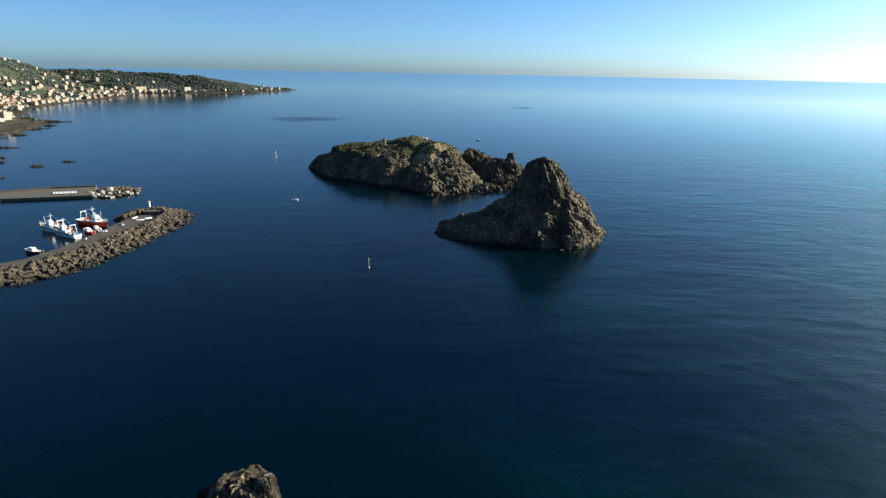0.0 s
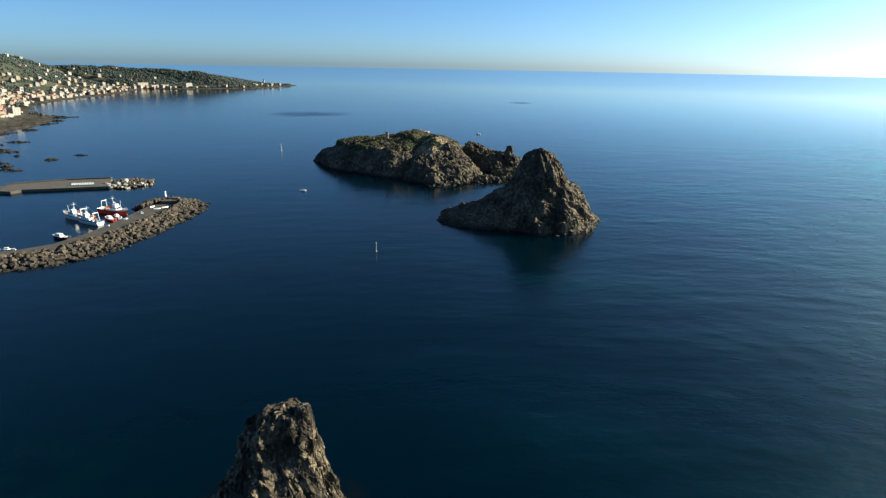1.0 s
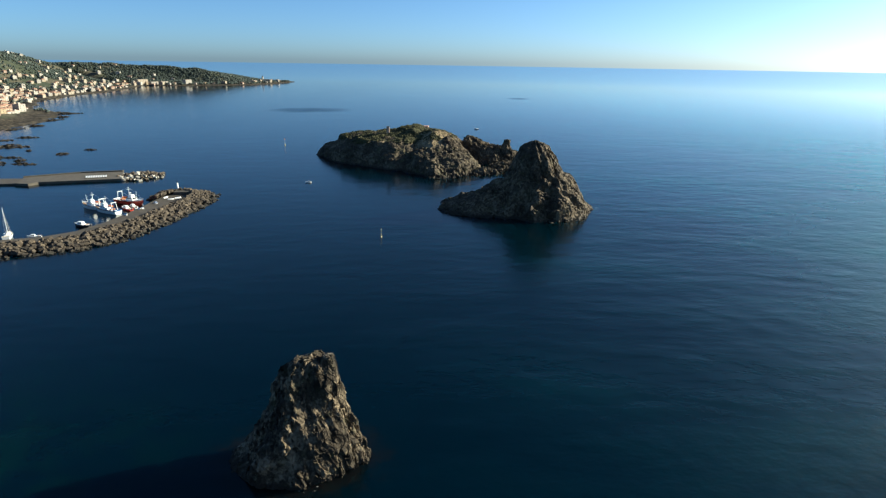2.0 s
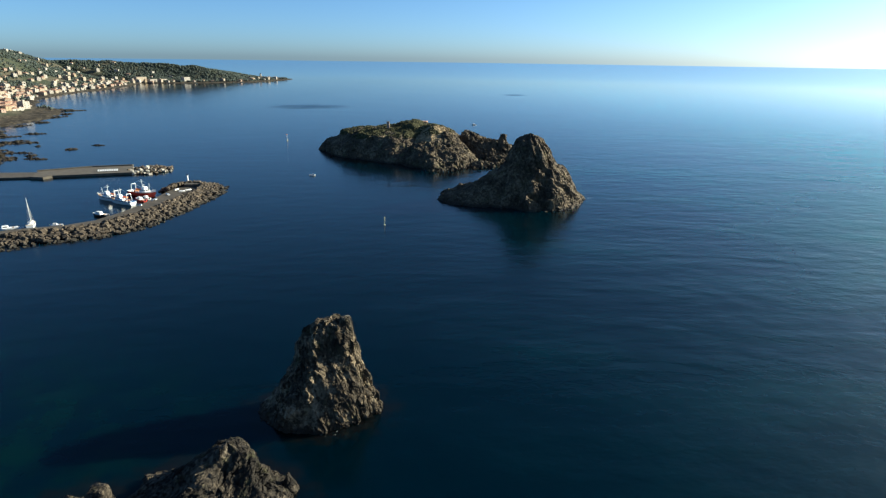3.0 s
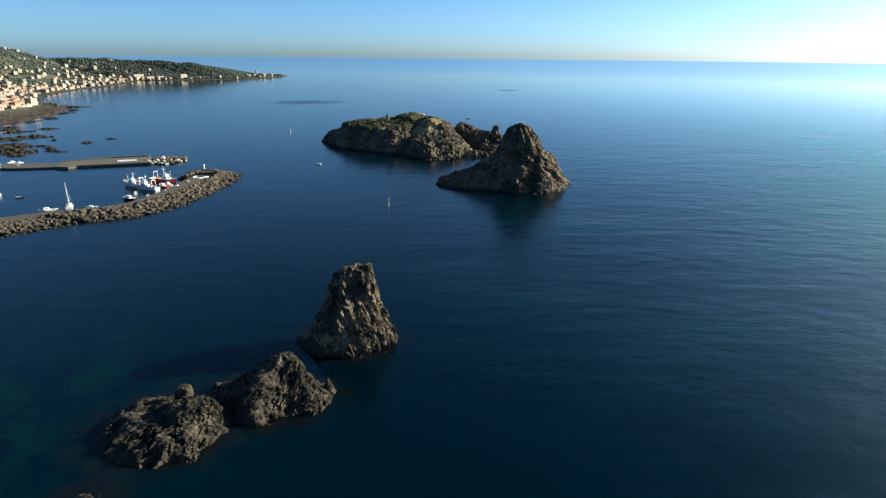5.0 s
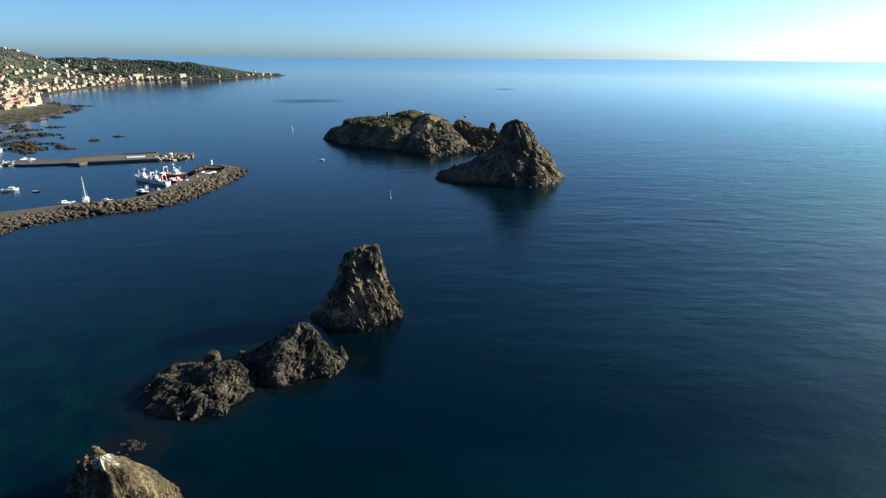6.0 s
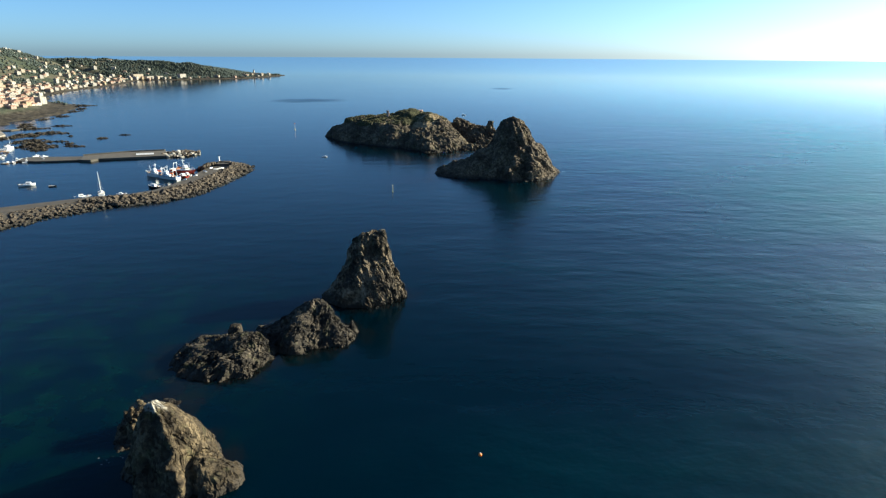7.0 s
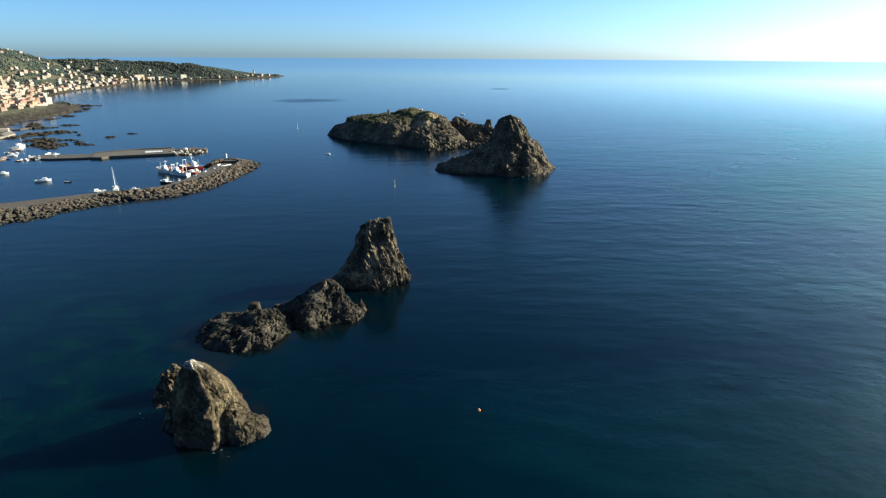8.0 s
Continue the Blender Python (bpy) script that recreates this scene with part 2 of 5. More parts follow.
def mesh_of(name, verts, faces, material, smooth=False):
    me = bpy.data.meshes.new(name)
    me.from_pydata(np.asarray(verts).tolist(), [], faces.tolist() if hasattr(faces, "tolist") else faces)
    me.materials.append(material)
    if smooth:
        me.polygons.foreach_set("use_smooth", [True] * len(me.polygons))
    me.update()
    return me


def ridged(p, octaves=4, seed=0):
    """Noise with sharp crests, about nought on the whole."""
    out, amp = np.zeros(len(p)), 1.0
    for n in range(octaves):
        out += amp * (0.62 - np.abs(smooth_noise(p * 2.07**n + 9.1 * n, seed + n)) * 1.5)
        amp *= 0.5
    return out


def stack_shape(rows, around, up, seed, block=1.0, column=2.4, rough=1.0, square=2.4, bulk=1.0, scales=0.5, dip=0.35, ribs=()):
    """Vertices and faces of a crag. rows: height, then its western, eastern, southern and northern reach.
    ribs: bearing in degrees from east, width, amount, and the twist in degrees from foot to top."""
    rows = np.array(rows, float)
    half = np.stack([(rows[:, 2] - rows[:, 1]) / 2, (rows[:, 4] - rows[:, 3]) / 2], 1)
    step = np.hypot(np.diff(rows[:, 0]), np.diff(half.mean(1)))
    way = np.r_[0, np.cumsum(step)]
    s = np.linspace(0, way[-1], up)
    z, xw, xe, ys, yn = (np.interp(s, way, rows[:, n]) for n in range(5))
    # the top closes over with a low cap
    cap = 10 + int(up * 0.12)
    k = np.linspace(0, 1, cap + 1)[1:]
    cx, cy = (xw[-1] + xe[-1]) / 2, (ys[-1] + yn[-1]) / 2
    z = np.r_[z, z[-1] + 0.25 * half[-1].mean() * np.sin(k * np.pi / 2)]
    xw, xe = np.r_[xw, xw[-1] + (cx - xw[-1]) * k], np.r_[xe, xe[-1] + (cx - xe[-1]) * k]
    ys, yn = np.r_[ys, ys[-1] + (cy - ys[-1]) * k], np.r_[yn, yn[-1] + (cy - yn[-1]) * k]
    th = np.linspace(0, 2 * np.pi, around, endpoint=False)
    th = th - 0.45 * np.sin(th + np.pi / 2)   # finer on the southern faces
    c, d = np.cos(th), np.sin(th)
    r = (np.abs(c) ** square + np.abs(d) ** square) ** (-1 / square)
    X = ((xw + xe) / 2)[:, None] + ((xe - xw) / 2)[:, None] * (c * r)[None]
    Y = ((ys + yn) / 2)[:, None] + ((yn - ys) / 2)[:, None] * (d * r)[None]
    Z = np.repeat(z[:, None], around, 1)
    n = len(z)
    P = np.stack([X, Y, Z], -1)
    # outward directions of the smooth form
    du = np.roll(P, -1, 1) - np.roll(P, 1, 1)
    dv = np.gradient(P, axis=0)
    N = np.cross(du, dv)
    N /= np.linalg.norm(N, axis=-1, keepdims=True) + 1e-9
    p, nrm = P.reshape(-1, 3), N.reshape(-1, 3)
    size = min(half[0].mean(), 26.0)
    big = (rough_noise(p / np.array([1, 1, 1.6]) / (size * 0.4), 2, 0.5, seed) - 0.3) * min(size * 0.075, 2.6) * bulk
    # leaning ribs and gullies that run down the faces
    q = p.copy()
    q[:, 0] += dip * p[:, 2]
    fold = ridged(q / np.array([1, 1, 3.4]) / (2.4 + size * 0.11), 3, seed + 30) * (0.62 + size * 0.036) * bulk
    mid = rough_noise(p / 1.7, 3, 0.5, seed + 20) * 0.12
    warp = np.stack([rough_noise(p / 4.0, 2, 0.5, seed + 40), rough_noise(p / 4.0, 2, 0.5, seed + 50), rough_noise(p / 4.0, 2, 0.5, seed + 60)], 1)
    q = q + 0.7 * warp
    f1, f2, own, way1 = cells(q / np.array([block, block, column]), seed + 70)
    g1, g2, own2, way2 = cells(q / np.array([block * 2.6, block * 2.6, column * 1.9]), seed + 80)
    # joint blocks at two sizes, each broken to a flat face with a tilt of its own
    tilt1 = np.stack([own * 7.1 % 1, own * 13.7 % 1, own * 29.3 % 1], 1) - 0.5
    tilt2 = np.stack([own2 * 7.1 % 1, own2 * 13.7 % 1, own2 * 29.3 % 1], 1) - 0.5
    cut = (own - 0.5) * 0.85 * block + (tilt1 * way1).sum(1) * 1.1 * block - np.exp(-((f2 - f1) / 0.09) ** 2) * 0.14 * block
    cut += (own2 - 0.5) * 1.7 * block + (tilt2 * way2).sum(1) * 2.6 * block - np.exp(-((g2 - g1) / 0.06) ** 2) * 0.25 * block
    patch = np.clip(0.65 + rough_noise(p / 5.0, 2, 0.5, seed + 95), 0.35, 1.0)
    move = big + rough * (fold + mid + 2 * scales * cut * patch - 0.25)
    fade = np.ones(n)
    fade[-cap:] = np.linspace(1, 0.7, cap)
    high = np.clip(p[:, 2] / max(rows[-1, 0], 1.0), 0, 1)
    wander = 11.0 * rough_noise(p / np.array([9.0, 9.0, 5.0]), 3, 0.55, seed + 99)
    for bearing, width, amount, twist in ribs:
        off = (np.degrees(np.tile(th, n)) + wander - bearing - twist * high + 180) % 360 - 180
        move += amount * np.exp(-((off / width) ** 2)) * (1 - 0.75 * high) * np.clip(0.35 + p[:, 2] / 7.0, 0.2, 1.0)
    out = p + nrm * (move * np.repeat(fade, around))[:, None]
    faces = grid_faces(n, around, True)
    top = len(out)
    out = np.vstack([out, out[(n - 1) * around:].mean(0)])
    caps = np.array([[(n - 1) * around + j, (n - 1) * around + (j + 1) % around, top] for j in range(around)])
    return out, faces.tolist() + caps.tolist()


def crag(name, shapes, material):
    """One rock from one or more overlapping crags."""
    verts, faces, base = [], [], 0
    for v, f in shapes:
        verts.append(v)
        faces += [[i + base for i in q] for q in f]
        base += len(v)
    return new(name, mesh_of(name, np.vstack(verts), faces, material))


def structure(name, mesh, label):
    return tagged(new(name, mesh), label, name.split("_")[0], "", "structure")


MAT_SEA = sea_material()
MAT_BASALT = rock_material("dark_basalt", (0.032, 0.0235, 0.0155), (0.074, 0.055, 0.035), (0.21, 0.158, 0.096), (0.095, 0.082, 0.036), 0.5, 1.4)
MAT_GREY = rock_material("grey_basalt", (0.010, 0.008, 0.0055), (0.056, 0.043, 0.028), (0.27, 0.21, 0.136), crest=24.3)
MAT_SLATE = rock_material("dark_grey_basalt", (0.007, 0.0056, 0.0044), (0.021, 0.017, 0.0125), (0.12, 0.097, 0.069))
MAT_TAN = rock_material("tan_clay_crusted_basalt", (0.015, 0.011, 0.0065), (0.050, 0.037, 0.021), (0.16, 0.12, 0.068), crest=14.8)
MAT_ISLE = rock_material("brown_island_rock", (0.030, 0.023, 0.015), (0.074, 0.057, 0.036), (0.20, 0.155, 0.096), (0.075, 0.078, 0.033), 0.7, 1.7)

# ---- the sea ----
def build_sea():
    radii = np.r_[0.0, np.geomspace(20, 4900, 60)]
    around = 96
    th = np.linspace(0, 2 * np.pi, around, endpoint=False)
    R, A = np.meshgrid(radii, th, indexing="ij")
    # the far water lifts to the height at which the true, more distant horizon is seen
    Z = 59.5 * np.clip((R - 2600) / 2300, 0, 1) ** 1.6
    v = np.stack([R * np.cos(A), R * np.sin(A) - 70, Z], -1).reshape(-1, 3)
    ob = new("water", mesh_of("water", v, grid_faces(len(radii), around, True), MAT_SEA, True))
    return tagged(ob, "deep blue calm sea with a light swell", "sea", "", "structure")


build_sea()

# ---- the sea stacks ----
def build_stacks():
    s = stack_shape([(-3, -54, -16, 58, 84), (0, -50, -18.3, 60.5, 82), (2.5, -46.5, -18.6, 61.5, 81), (6, -43.6, -19.6, 62.5, 80),
                     (11, -41, -21.6, 64, 79.5), (16, -39.7, -23.6, 66, 79), (20.5, -37.4, -24.9, 67.5, 78), (22.4, -35.6, -25.0, 69, 77.2), (23.1, -34.6, -25.6, 70, 76.5)],
                    460, 330, 11, 0.62, 1.6, 0.8, 1.6, 0.6, 0.46, 0.3, ((-110, 20, 3.4, 0), (-40, 14, 0.9, 20)))
    b = stack_shape([(19, -29.2, -24.4, 69.5, 75), (22.5, -28.6, -24.9, 70.2, 74.4), (24.6, -28.2, -25.2, 70.8, 74), (25.2, -27.8, -25.6, 71.2, 73.6)], 130, 70, 13, 0.5, 1.2, 0.4, 2.4, 0.3, 0.4)
    c = stack_shape([(19, -36.4, -31, 69.5, 75), (22, -35.4, -31.6, 70, 74.4), (23.6, -34.6, -32.2, 70.6, 74), (24.0, -34.2, -32.6, 71.2, 73.6)], 120, 60, 17, 0.5, 1.2, 0.4, 2.2, 0.3, 0.4)
    tagged(crag("sea_stack", [s, b, c], MAT_GREY), "tall grey-brown basalt stack rising steeply from the sea", "sea stack", "sea stacks")
    s = stack_shape([(-3, -70, -30, 24, 56), (0, -66, -33.5, 28, 52), (2.0, -62, -35.5, 30, 50), (5, -57, -38.6, 33, 48.5), (8, -52.5, -40.8, 36, 47), (10.3, -49.3, -43.0, 39, 45.5)],
                    400, 220, 23, 0.7, 1.9, 0.8, 1.7, 0.8, 0.42, -0.7, ((-108, 16, 2.2, 10), (-62, 9, -1.2, 0), (-35, 12, 1.2, 0)))
    b = stack_shape([(-2, -38, -31, 38, 46), (0, -36.6, -32.4, 40, 44.4), (2.2, -35.6, -33.4, 41, 43.4), (4.2, -34.9, -34.1, 41.6, 42.6)], 120, 80, 27, 0.4, 0.9, 0.3, 2.0, 0.35, 0.4)
    tagged(crag("sea_rock", [s, b], MAT_SLATE), "low jagged grey basalt rock with a pointed crest", "rock", "sea stacks")
    s = stack_shape([(-3, -94, -51, 9, 46), (0, -87.5, -55, 13, 41), (1.6, -84, -56, 15, 39.5), (3.2, -79.5, -57, 18, 36), (4.6, -75, -58, 21.5, 33.5), (5.6, -71, -59.2, 24, 31)],
                    420, 210, 37, 0.7, 1.8, 0.8, 1.9, 0.8, 0.42, -0.7, ((-60, 12, 1.0, 0),))
    b = stack_shape([(0, -72.5, -67, 33, 38), (4.5, -71.4, -67.4, 33.8, 37.4), (5.6, -71, -67.6, 34, 37.2), (6.0, -70.8, -67.8, 34.2, 37.0)], 90, 60, 39, 0.6, 0.9, 0.35, 4.0, 0.4)
    tagged(crag("sea_rock", [s, b], MAT_SLATE), "low broad rugged grey rock awash at its edges", "rock", "sea stacks")
    a = stack_shape([(-3, -80, -50, -37, -6), (0, -76.5, -53.5, -32.8, -9), (4, -74, -56.2, -30.5, -11), (8, -72.3, -58.4, -28.6, -13), (12, -71, -61.2, -26.8, -15.5), (15, -69.6, -63.4, -24.5, -18), (17.0, -68.4, -65.2, -23.2, -20)],
                    440, 260, 51, 0.45, 1.0, 0.55, 1.45, 0.6, 0.42, 0.2, ((-64, 10, 3.0, 0), (-94, 15, -2.2, 0), (-118, 8, 0.9, -6), (-142, 12, -2.2, 0), (-15, 20, 0.8, 0)))
    b = stack_shape([(-3, -62, -46, -33, -17), (0, -60, -48.6, -30.5, -19), (1.4, -59, -49.4, -29.6, -20), (3.2, -59, -52.0, -28, -21.5), (5.4, -60, -55.6, -26.5, -22.5)], 240, 90, 53, 0.6, 1.2, 0.55, 2.0, 0.6, 0.4)
    c = stack_shape([(-3, -86, -70, -18, 2), (0, -83.5, -73, -15, -1), (3, -81, -74, -12, -4), (6, -79, -75.5, -10, -6)], 240, 110, 55, 0.8, 1.4, 0.9, 2.2, 0.8)
    tagged(crag("sea_stack", [a, b, c], MAT_TAN), "tan clay-crusted pyramid stack with a pale crest", "sea stack", "sea stacks")
    s = stack_shape([(-2, -82, -70, -1, 9), (0, -79.6, -73, 1.5, 6), (0.3, -78, -74.5, 2.5, 5)], 130, 40, 57, 0.5, 0.8, 0.35, 2.0, 0.4)
    tagged(crag("sea_rock", [s], MAT_SLATE), "small low dark rock awash between the stacks", "rock", "sea stacks")
    # the great stack, with its long low tail
    a = stack_shape([(-4, 10, 99, 262, 350), (0, 16, 91.5, 272, 342), (5, 23, 87, 276, 337), (11, 30, 83.5, 281, 332), (18, 33.5, 79, 286, 327), (20.5, 35, 76, 288.5, 324), (22.5, 36.3, 71.6, 290, 322),
                     (28, 38.8, 68.8, 291, 320), (34, 40.6, 66.2, 293, 318), (38.5, 43.5, 62, 297, 314), (40, 46, 59.5, 300, 311)], 560, 360, 71, 0.95, 4.2, 0.62, 1.75, 0.7, 0.36, 0.12,
                    ((-68, 8, 3.2, 0), (-100, 7, 3.0, 8), (-42, 9, 2.6, -6), (-84, 6, -2.8, 4), (-125, 8, 2.2, 0), (-112, 6, -1.8, 6)))
    b = stack_shape([(-4, -12, 60, 276, 336), (0, -6.5, 56, 281, 331), (4, 2.5, 54, 286, 326), (8, 12.5, 52, 291, 322), (13.5, 24, 50, 296, 317), (18, 33, 48, 299, 313)], 360, 150, 77, 1.2, 1.6, 0.6, 2.0, 0.8, 0.35)
    tagged(crag("sea_stack", [a, b], MAT_BASALT), "great dark columnar basalt stack with a long low tail", "sea stack", "sea stacks")


build_stacks()

# ---- the island ----
def build_island():
    isle = new("island")
    isle.location = (-20, 470, 0)
    tagged(isle, "rugged brown volcanic island with scrub on its top", "island")
    back = Matrix.Translation((20, -470, 0))

    def lay(name, shape, material, label=""):
        ob = crag(name, [shape], material)
        ob.parent = isle
        ob.matrix_parent_inverse = back
        return tagged(ob, label) if label else ob

    west = stack_shape([(-4, -126, 54, 416, 590), (0, -121, 47, 426, 582), (5, -118, 39, 431, 577), (9, -115, 30, 435, 572), (12, -106, 22, 439, 566), (16, -101, 15, 446, 560), (19.5, -97, 9, 452, 552), (20.6, -86, 7, 457, 546), (22.6, -62, 2, 464, 533), (24, -48, -5, 470, 520)],
                       600, 230, 101, 1.0, 2.6, 0.45, 1.4, 0.8, 0.34, 0.2, ((-140, 9, 2.5, 0), (-160, 7, -2.0, 0), (-118, 7, -2.0, 0)))
    lay("headland", west, MAT_ISLE)
    cliff = stack_shape([(6, -35, 17, 436, 500), (10, -34, 16, 438, 500), (14, -33, 14, 441, 497), (17, -31.5, 12, 446, 495), (21, -27.5, 9, 454, 492), (25, -23, 5, 463, 488)], 320, 130, 103, 0.9, 1.4, 0.5, 1.6, 0.6, 0.3, 0.1)
    lay("cliff", cliff, MAT_CLAY, "bare tan clay cliff")
    front = stack_shape([(-4, -40, 36, 386, 480), (0, -34, 30, 397, 478), (4, -32, 27, 401, 476), (8, -30, 24, 408, 474), (12, -28, 20, 418, 472), (14.5, -20, 15, 430, 468)],
                        460, 180, 107, 1.05, 2.6, 0.8, 1.8, 0.9, 0.34, 0.15, ((-60, 8, 2.0, 0), (-105, 9, 2.0, 0), (-82, 7, -1.5, 0)))
    lay("shelf", front, MAT_ISLE, "stepped rock shelf at the water")
    knoll = stack_shape([(-2, -14, 28, 428, 490), (10, -10, 21, 437, 486), (17, -6.5, 15, 445, 480), (21, -3, 9.5, 450, 474), (23, -1, 6, 454, 470)], 320, 160, 113, 1.0, 3.6, 0.7, 1.5, 0.8, 0.34, 0.25)
    lay("knoll", knoll, MAT_BASALT, "dark jointed knoll")
    east = stack_shape([(-4, 4, 82, 452, 522), (0, 8, 75, 458, 516), (4, 10, 70, 462, 512), (9, 12, 62, 467, 506), (14, 14, 42, 471, 500), (18.2, 17, 32.5, 475, 492)], 360, 160, 119, 1.1, 3.4, 1.0, 2.0, 1.0, 0.42)
    lay("ridge", east, MAT_BASALT, "dark serrated ridge")
    spire = stack_shape([(-2, 46, 66, 464, 488), (7, 48, 63, 466, 485), (11, 50, 60, 469, 482), (15, 51.4, 58.6, 471, 479.5), (19.6, 52.3, 57.8, 472, 479)], 220, 140, 127, 1.0, 3.0, 0.75, 2.4, 0.7)
    lay("pinnacle", spire, MAT_BASALT)
    horn = stack_shape([(-2, 40, 52, 466, 484), (9, 43, 50, 469, 481), (14, 45, 48.6, 472, 478)], 140, 70, 131, 0.9, 2.2, 0.7, 2.2, 0.7)
    lay("pinnacle", horn, MAT_BASALT)
    skerry = stack_shape([(-3, 32, 58, 422, 448), (0, 35, 54.5, 427, 444), (3, 37, 52.5, 430, 441), (6, 42, 50.5, 433, 438)], 260, 90, 137, 1.0, 2.2, 1.0, 2.2)
    lay("skerry", skerry, MAT_ISLE)
    reef = stack_shape([(-3, 14, 48, 404, 440), (0, 18, 44, 410, 434), (2.5, 21, 40, 414, 429)], 260, 60, 139, 1.0, 2.0, 1.0, 2.2)
    lay("skerry", reef, MAT_ISLE)
    return west[0], cliff[0]


MAT_CLAY = rock_material("tan_clay_cliff", (0.15, 0.114, 0.066), (0.28, 0.21, 0.118), (0.42, 0.32, 0.185), (0.09, 0.09, 0.035), 0.6, 1.3)
ISLE_TOP = build_island()

# ---- more materials ----
MAT_CONCRETE = plain("weathered_concrete", (0.088, 0.076, 0.058), 0.85, 0, 0.4, 0.35, 0.0, 0.03)
MAT_QUAY = plain("worn_quay_concrete", (0.065, 0.054, 0.041), 0.88, 0, 0.5, 0.22, 0.0, 0.03)
MAT_CONCRETE_DARK = plain("damp_dark_concrete", (0.07, 0.06, 0.046), 0.8, 0, 0.45, 0.4, 0.0, 0.04)
MAT_BOULDER = plain("quarried_lava_block", (0.092, 0.070, 0.047), 0.9, 0, 0.65, 0.5, 0.8, 0.12, True)
MAT_BOULDER_PALE = plain("pale_limestone_block", (0.42, 0.39, 0.33), 0.9, 0, 0.4, 0.7, 0.3, 0.08)
MAT_WHITE = plain("white_gloss_paint", (0.80, 0.80, 0.78), 0.35, 0, 0.12, 0.9)
MAT_WHITE_WALL = plain("white_stucco", (0.38, 0.345, 0.295), 0.9, 0, 0.25, 0.3, 0.15)
MAT_CREAM = plain("cream_stucco", (0.34, 0.285, 0.215), 0.9, 0, 0.22, 0.3, 0.12)
MAT_OCHRE = plain("ochre_stucco", (0.35, 0.275, 0.175), 0.9, 0, 0.25, 0.3, 0.15)
MAT_PINK = plain("pink_stucco", (0.33, 0.24, 0.185), 0.9, 0, 0.25, 0.3, 0.15)
MAT_TILE = plain("clay_roof_tile", (0.32, 0.18, 0.12), 0.9, 0, 0.35, 0.5, 0.2)
MAT_FLATROOF = plain("grey_flat_roof", (0.33, 0.25, 0.195), 0.9, 0, 0.35, 0.4, 0.2)
MAT_GLASS = plain("dark_window_glass", (0.02, 0.024, 0.03), 0.12, 0, 0.1)
MAT_BLUE = plain("blue_hull_paint", (0.03, 0.10, 0.26), 0.35, 0, 0.2)
MAT_RED = plain("red_hull_paint", (0.42, 0.035, 0.02), 0.4, 0, 0.25)
MAT_DARK = plain("dark_hull_paint", (0.02, 0.022, 0.028), 0.45, 0, 0.2)
MAT_WOOD = plain("varnished_deck_wood", (0.26, 0.15, 0.075), 0.55, 0, 0.3, 2.0)
MAT_METAL = plain("galvanised_metal", (0.55, 0.56, 0.57), 0.4, 0.7, 0.15)
MAT_ORANGE = plain("orange_plastic", (0.80, 0.22, 0.03), 0.4, 0, 0.15)
MAT_NET = plain("heaped_brown_net", (0.30, 0.13, 0.06), 0.9, 0, 0.5, 3.0)
MAT_YELLOW = plain("faded_yellow_paint", (0.66, 0.56, 0.30), 0.5, 0, 0.2)


def leaf_material(name, dark, light):
    m, b, link = fresh(name)
    g = m.node_tree.nodes.new("ShaderNodeNewGeometry")
    own = ramp(m, g.outputs["Random Per Island"], [(0.0, dark), (1.0, light)])
    n = ramp(m, grain(m, place(m), 0.6, 5.0, 0.7), [(0.3, (0.45,) * 3), (0.7, (1.25,) * 3)])
    link.new(mix(m, 1.0, own, n, "MULTIPLY"), b.inputs["Base Color"])
    b.inputs["Roughness"].default_value = 0.75
    b.inputs["Specular IOR Level"].default_value = 0.2
    return m


MAT_WOODS = leaf_material("dark_evergreen_leaves", (0.038, 0.050, 0.043), (0.066, 0.082, 0.066))
MAT_SCRUB = leaf_material("olive_scrub_leaves", (0.026, 0.028, 0.010), (0.095, 0.090, 0.036))


def land_material():
    m, b, link = fresh("coastal_ground")
    v = place(m)
    sep = m.node_tree.nodes.new("ShaderNodeSeparateXYZ")
    link.new(v, sep.inputs[0])
    fields = ramp(m, grain(m, v, 0.012, 6.0, 0.62), [(0.36, (0.034, 0.043, 0.027)), (0.48, (0.052, 0.060, 0.036)), (0.58, (0.10, 0.088, 0.060)), (0.68, (0.065, 0.066, 0.042))])
    lava = ramp(m, grain(m, v, 0.2, 8.0, 0.7), [(0.38, (0.014, 0.012, 0.009)), (0.52, (0.044, 0.037, 0.027)), (0.66, (0.105, 0.088, 0.062))])
    edge = calc(m, "ADD", sep.outputs[2], calc(m, "MULTIPLY", grain(m, v, 0.05, 5.0, 0.6), -6.0))
    upper = ramp(m, calc(m, "MULTIPLY", calc(m, "ADD", edge, 4.0), 0.1), [(0.72, (0, 0, 0)), (1.0, (1, 1, 1))])
    link.new(mix(m, upper, lava, fields), b.inputs["Base Color"])
    b.inputs["Roughness"].default_value = 0.9
    b.inputs["Specular IOR Level"].default_value = 0.2
    bump(m, b, grain(m, v, 0.25, 8.0, 0.7), 1.0, 2.0)
    return m


MAT_LAND = land_material()

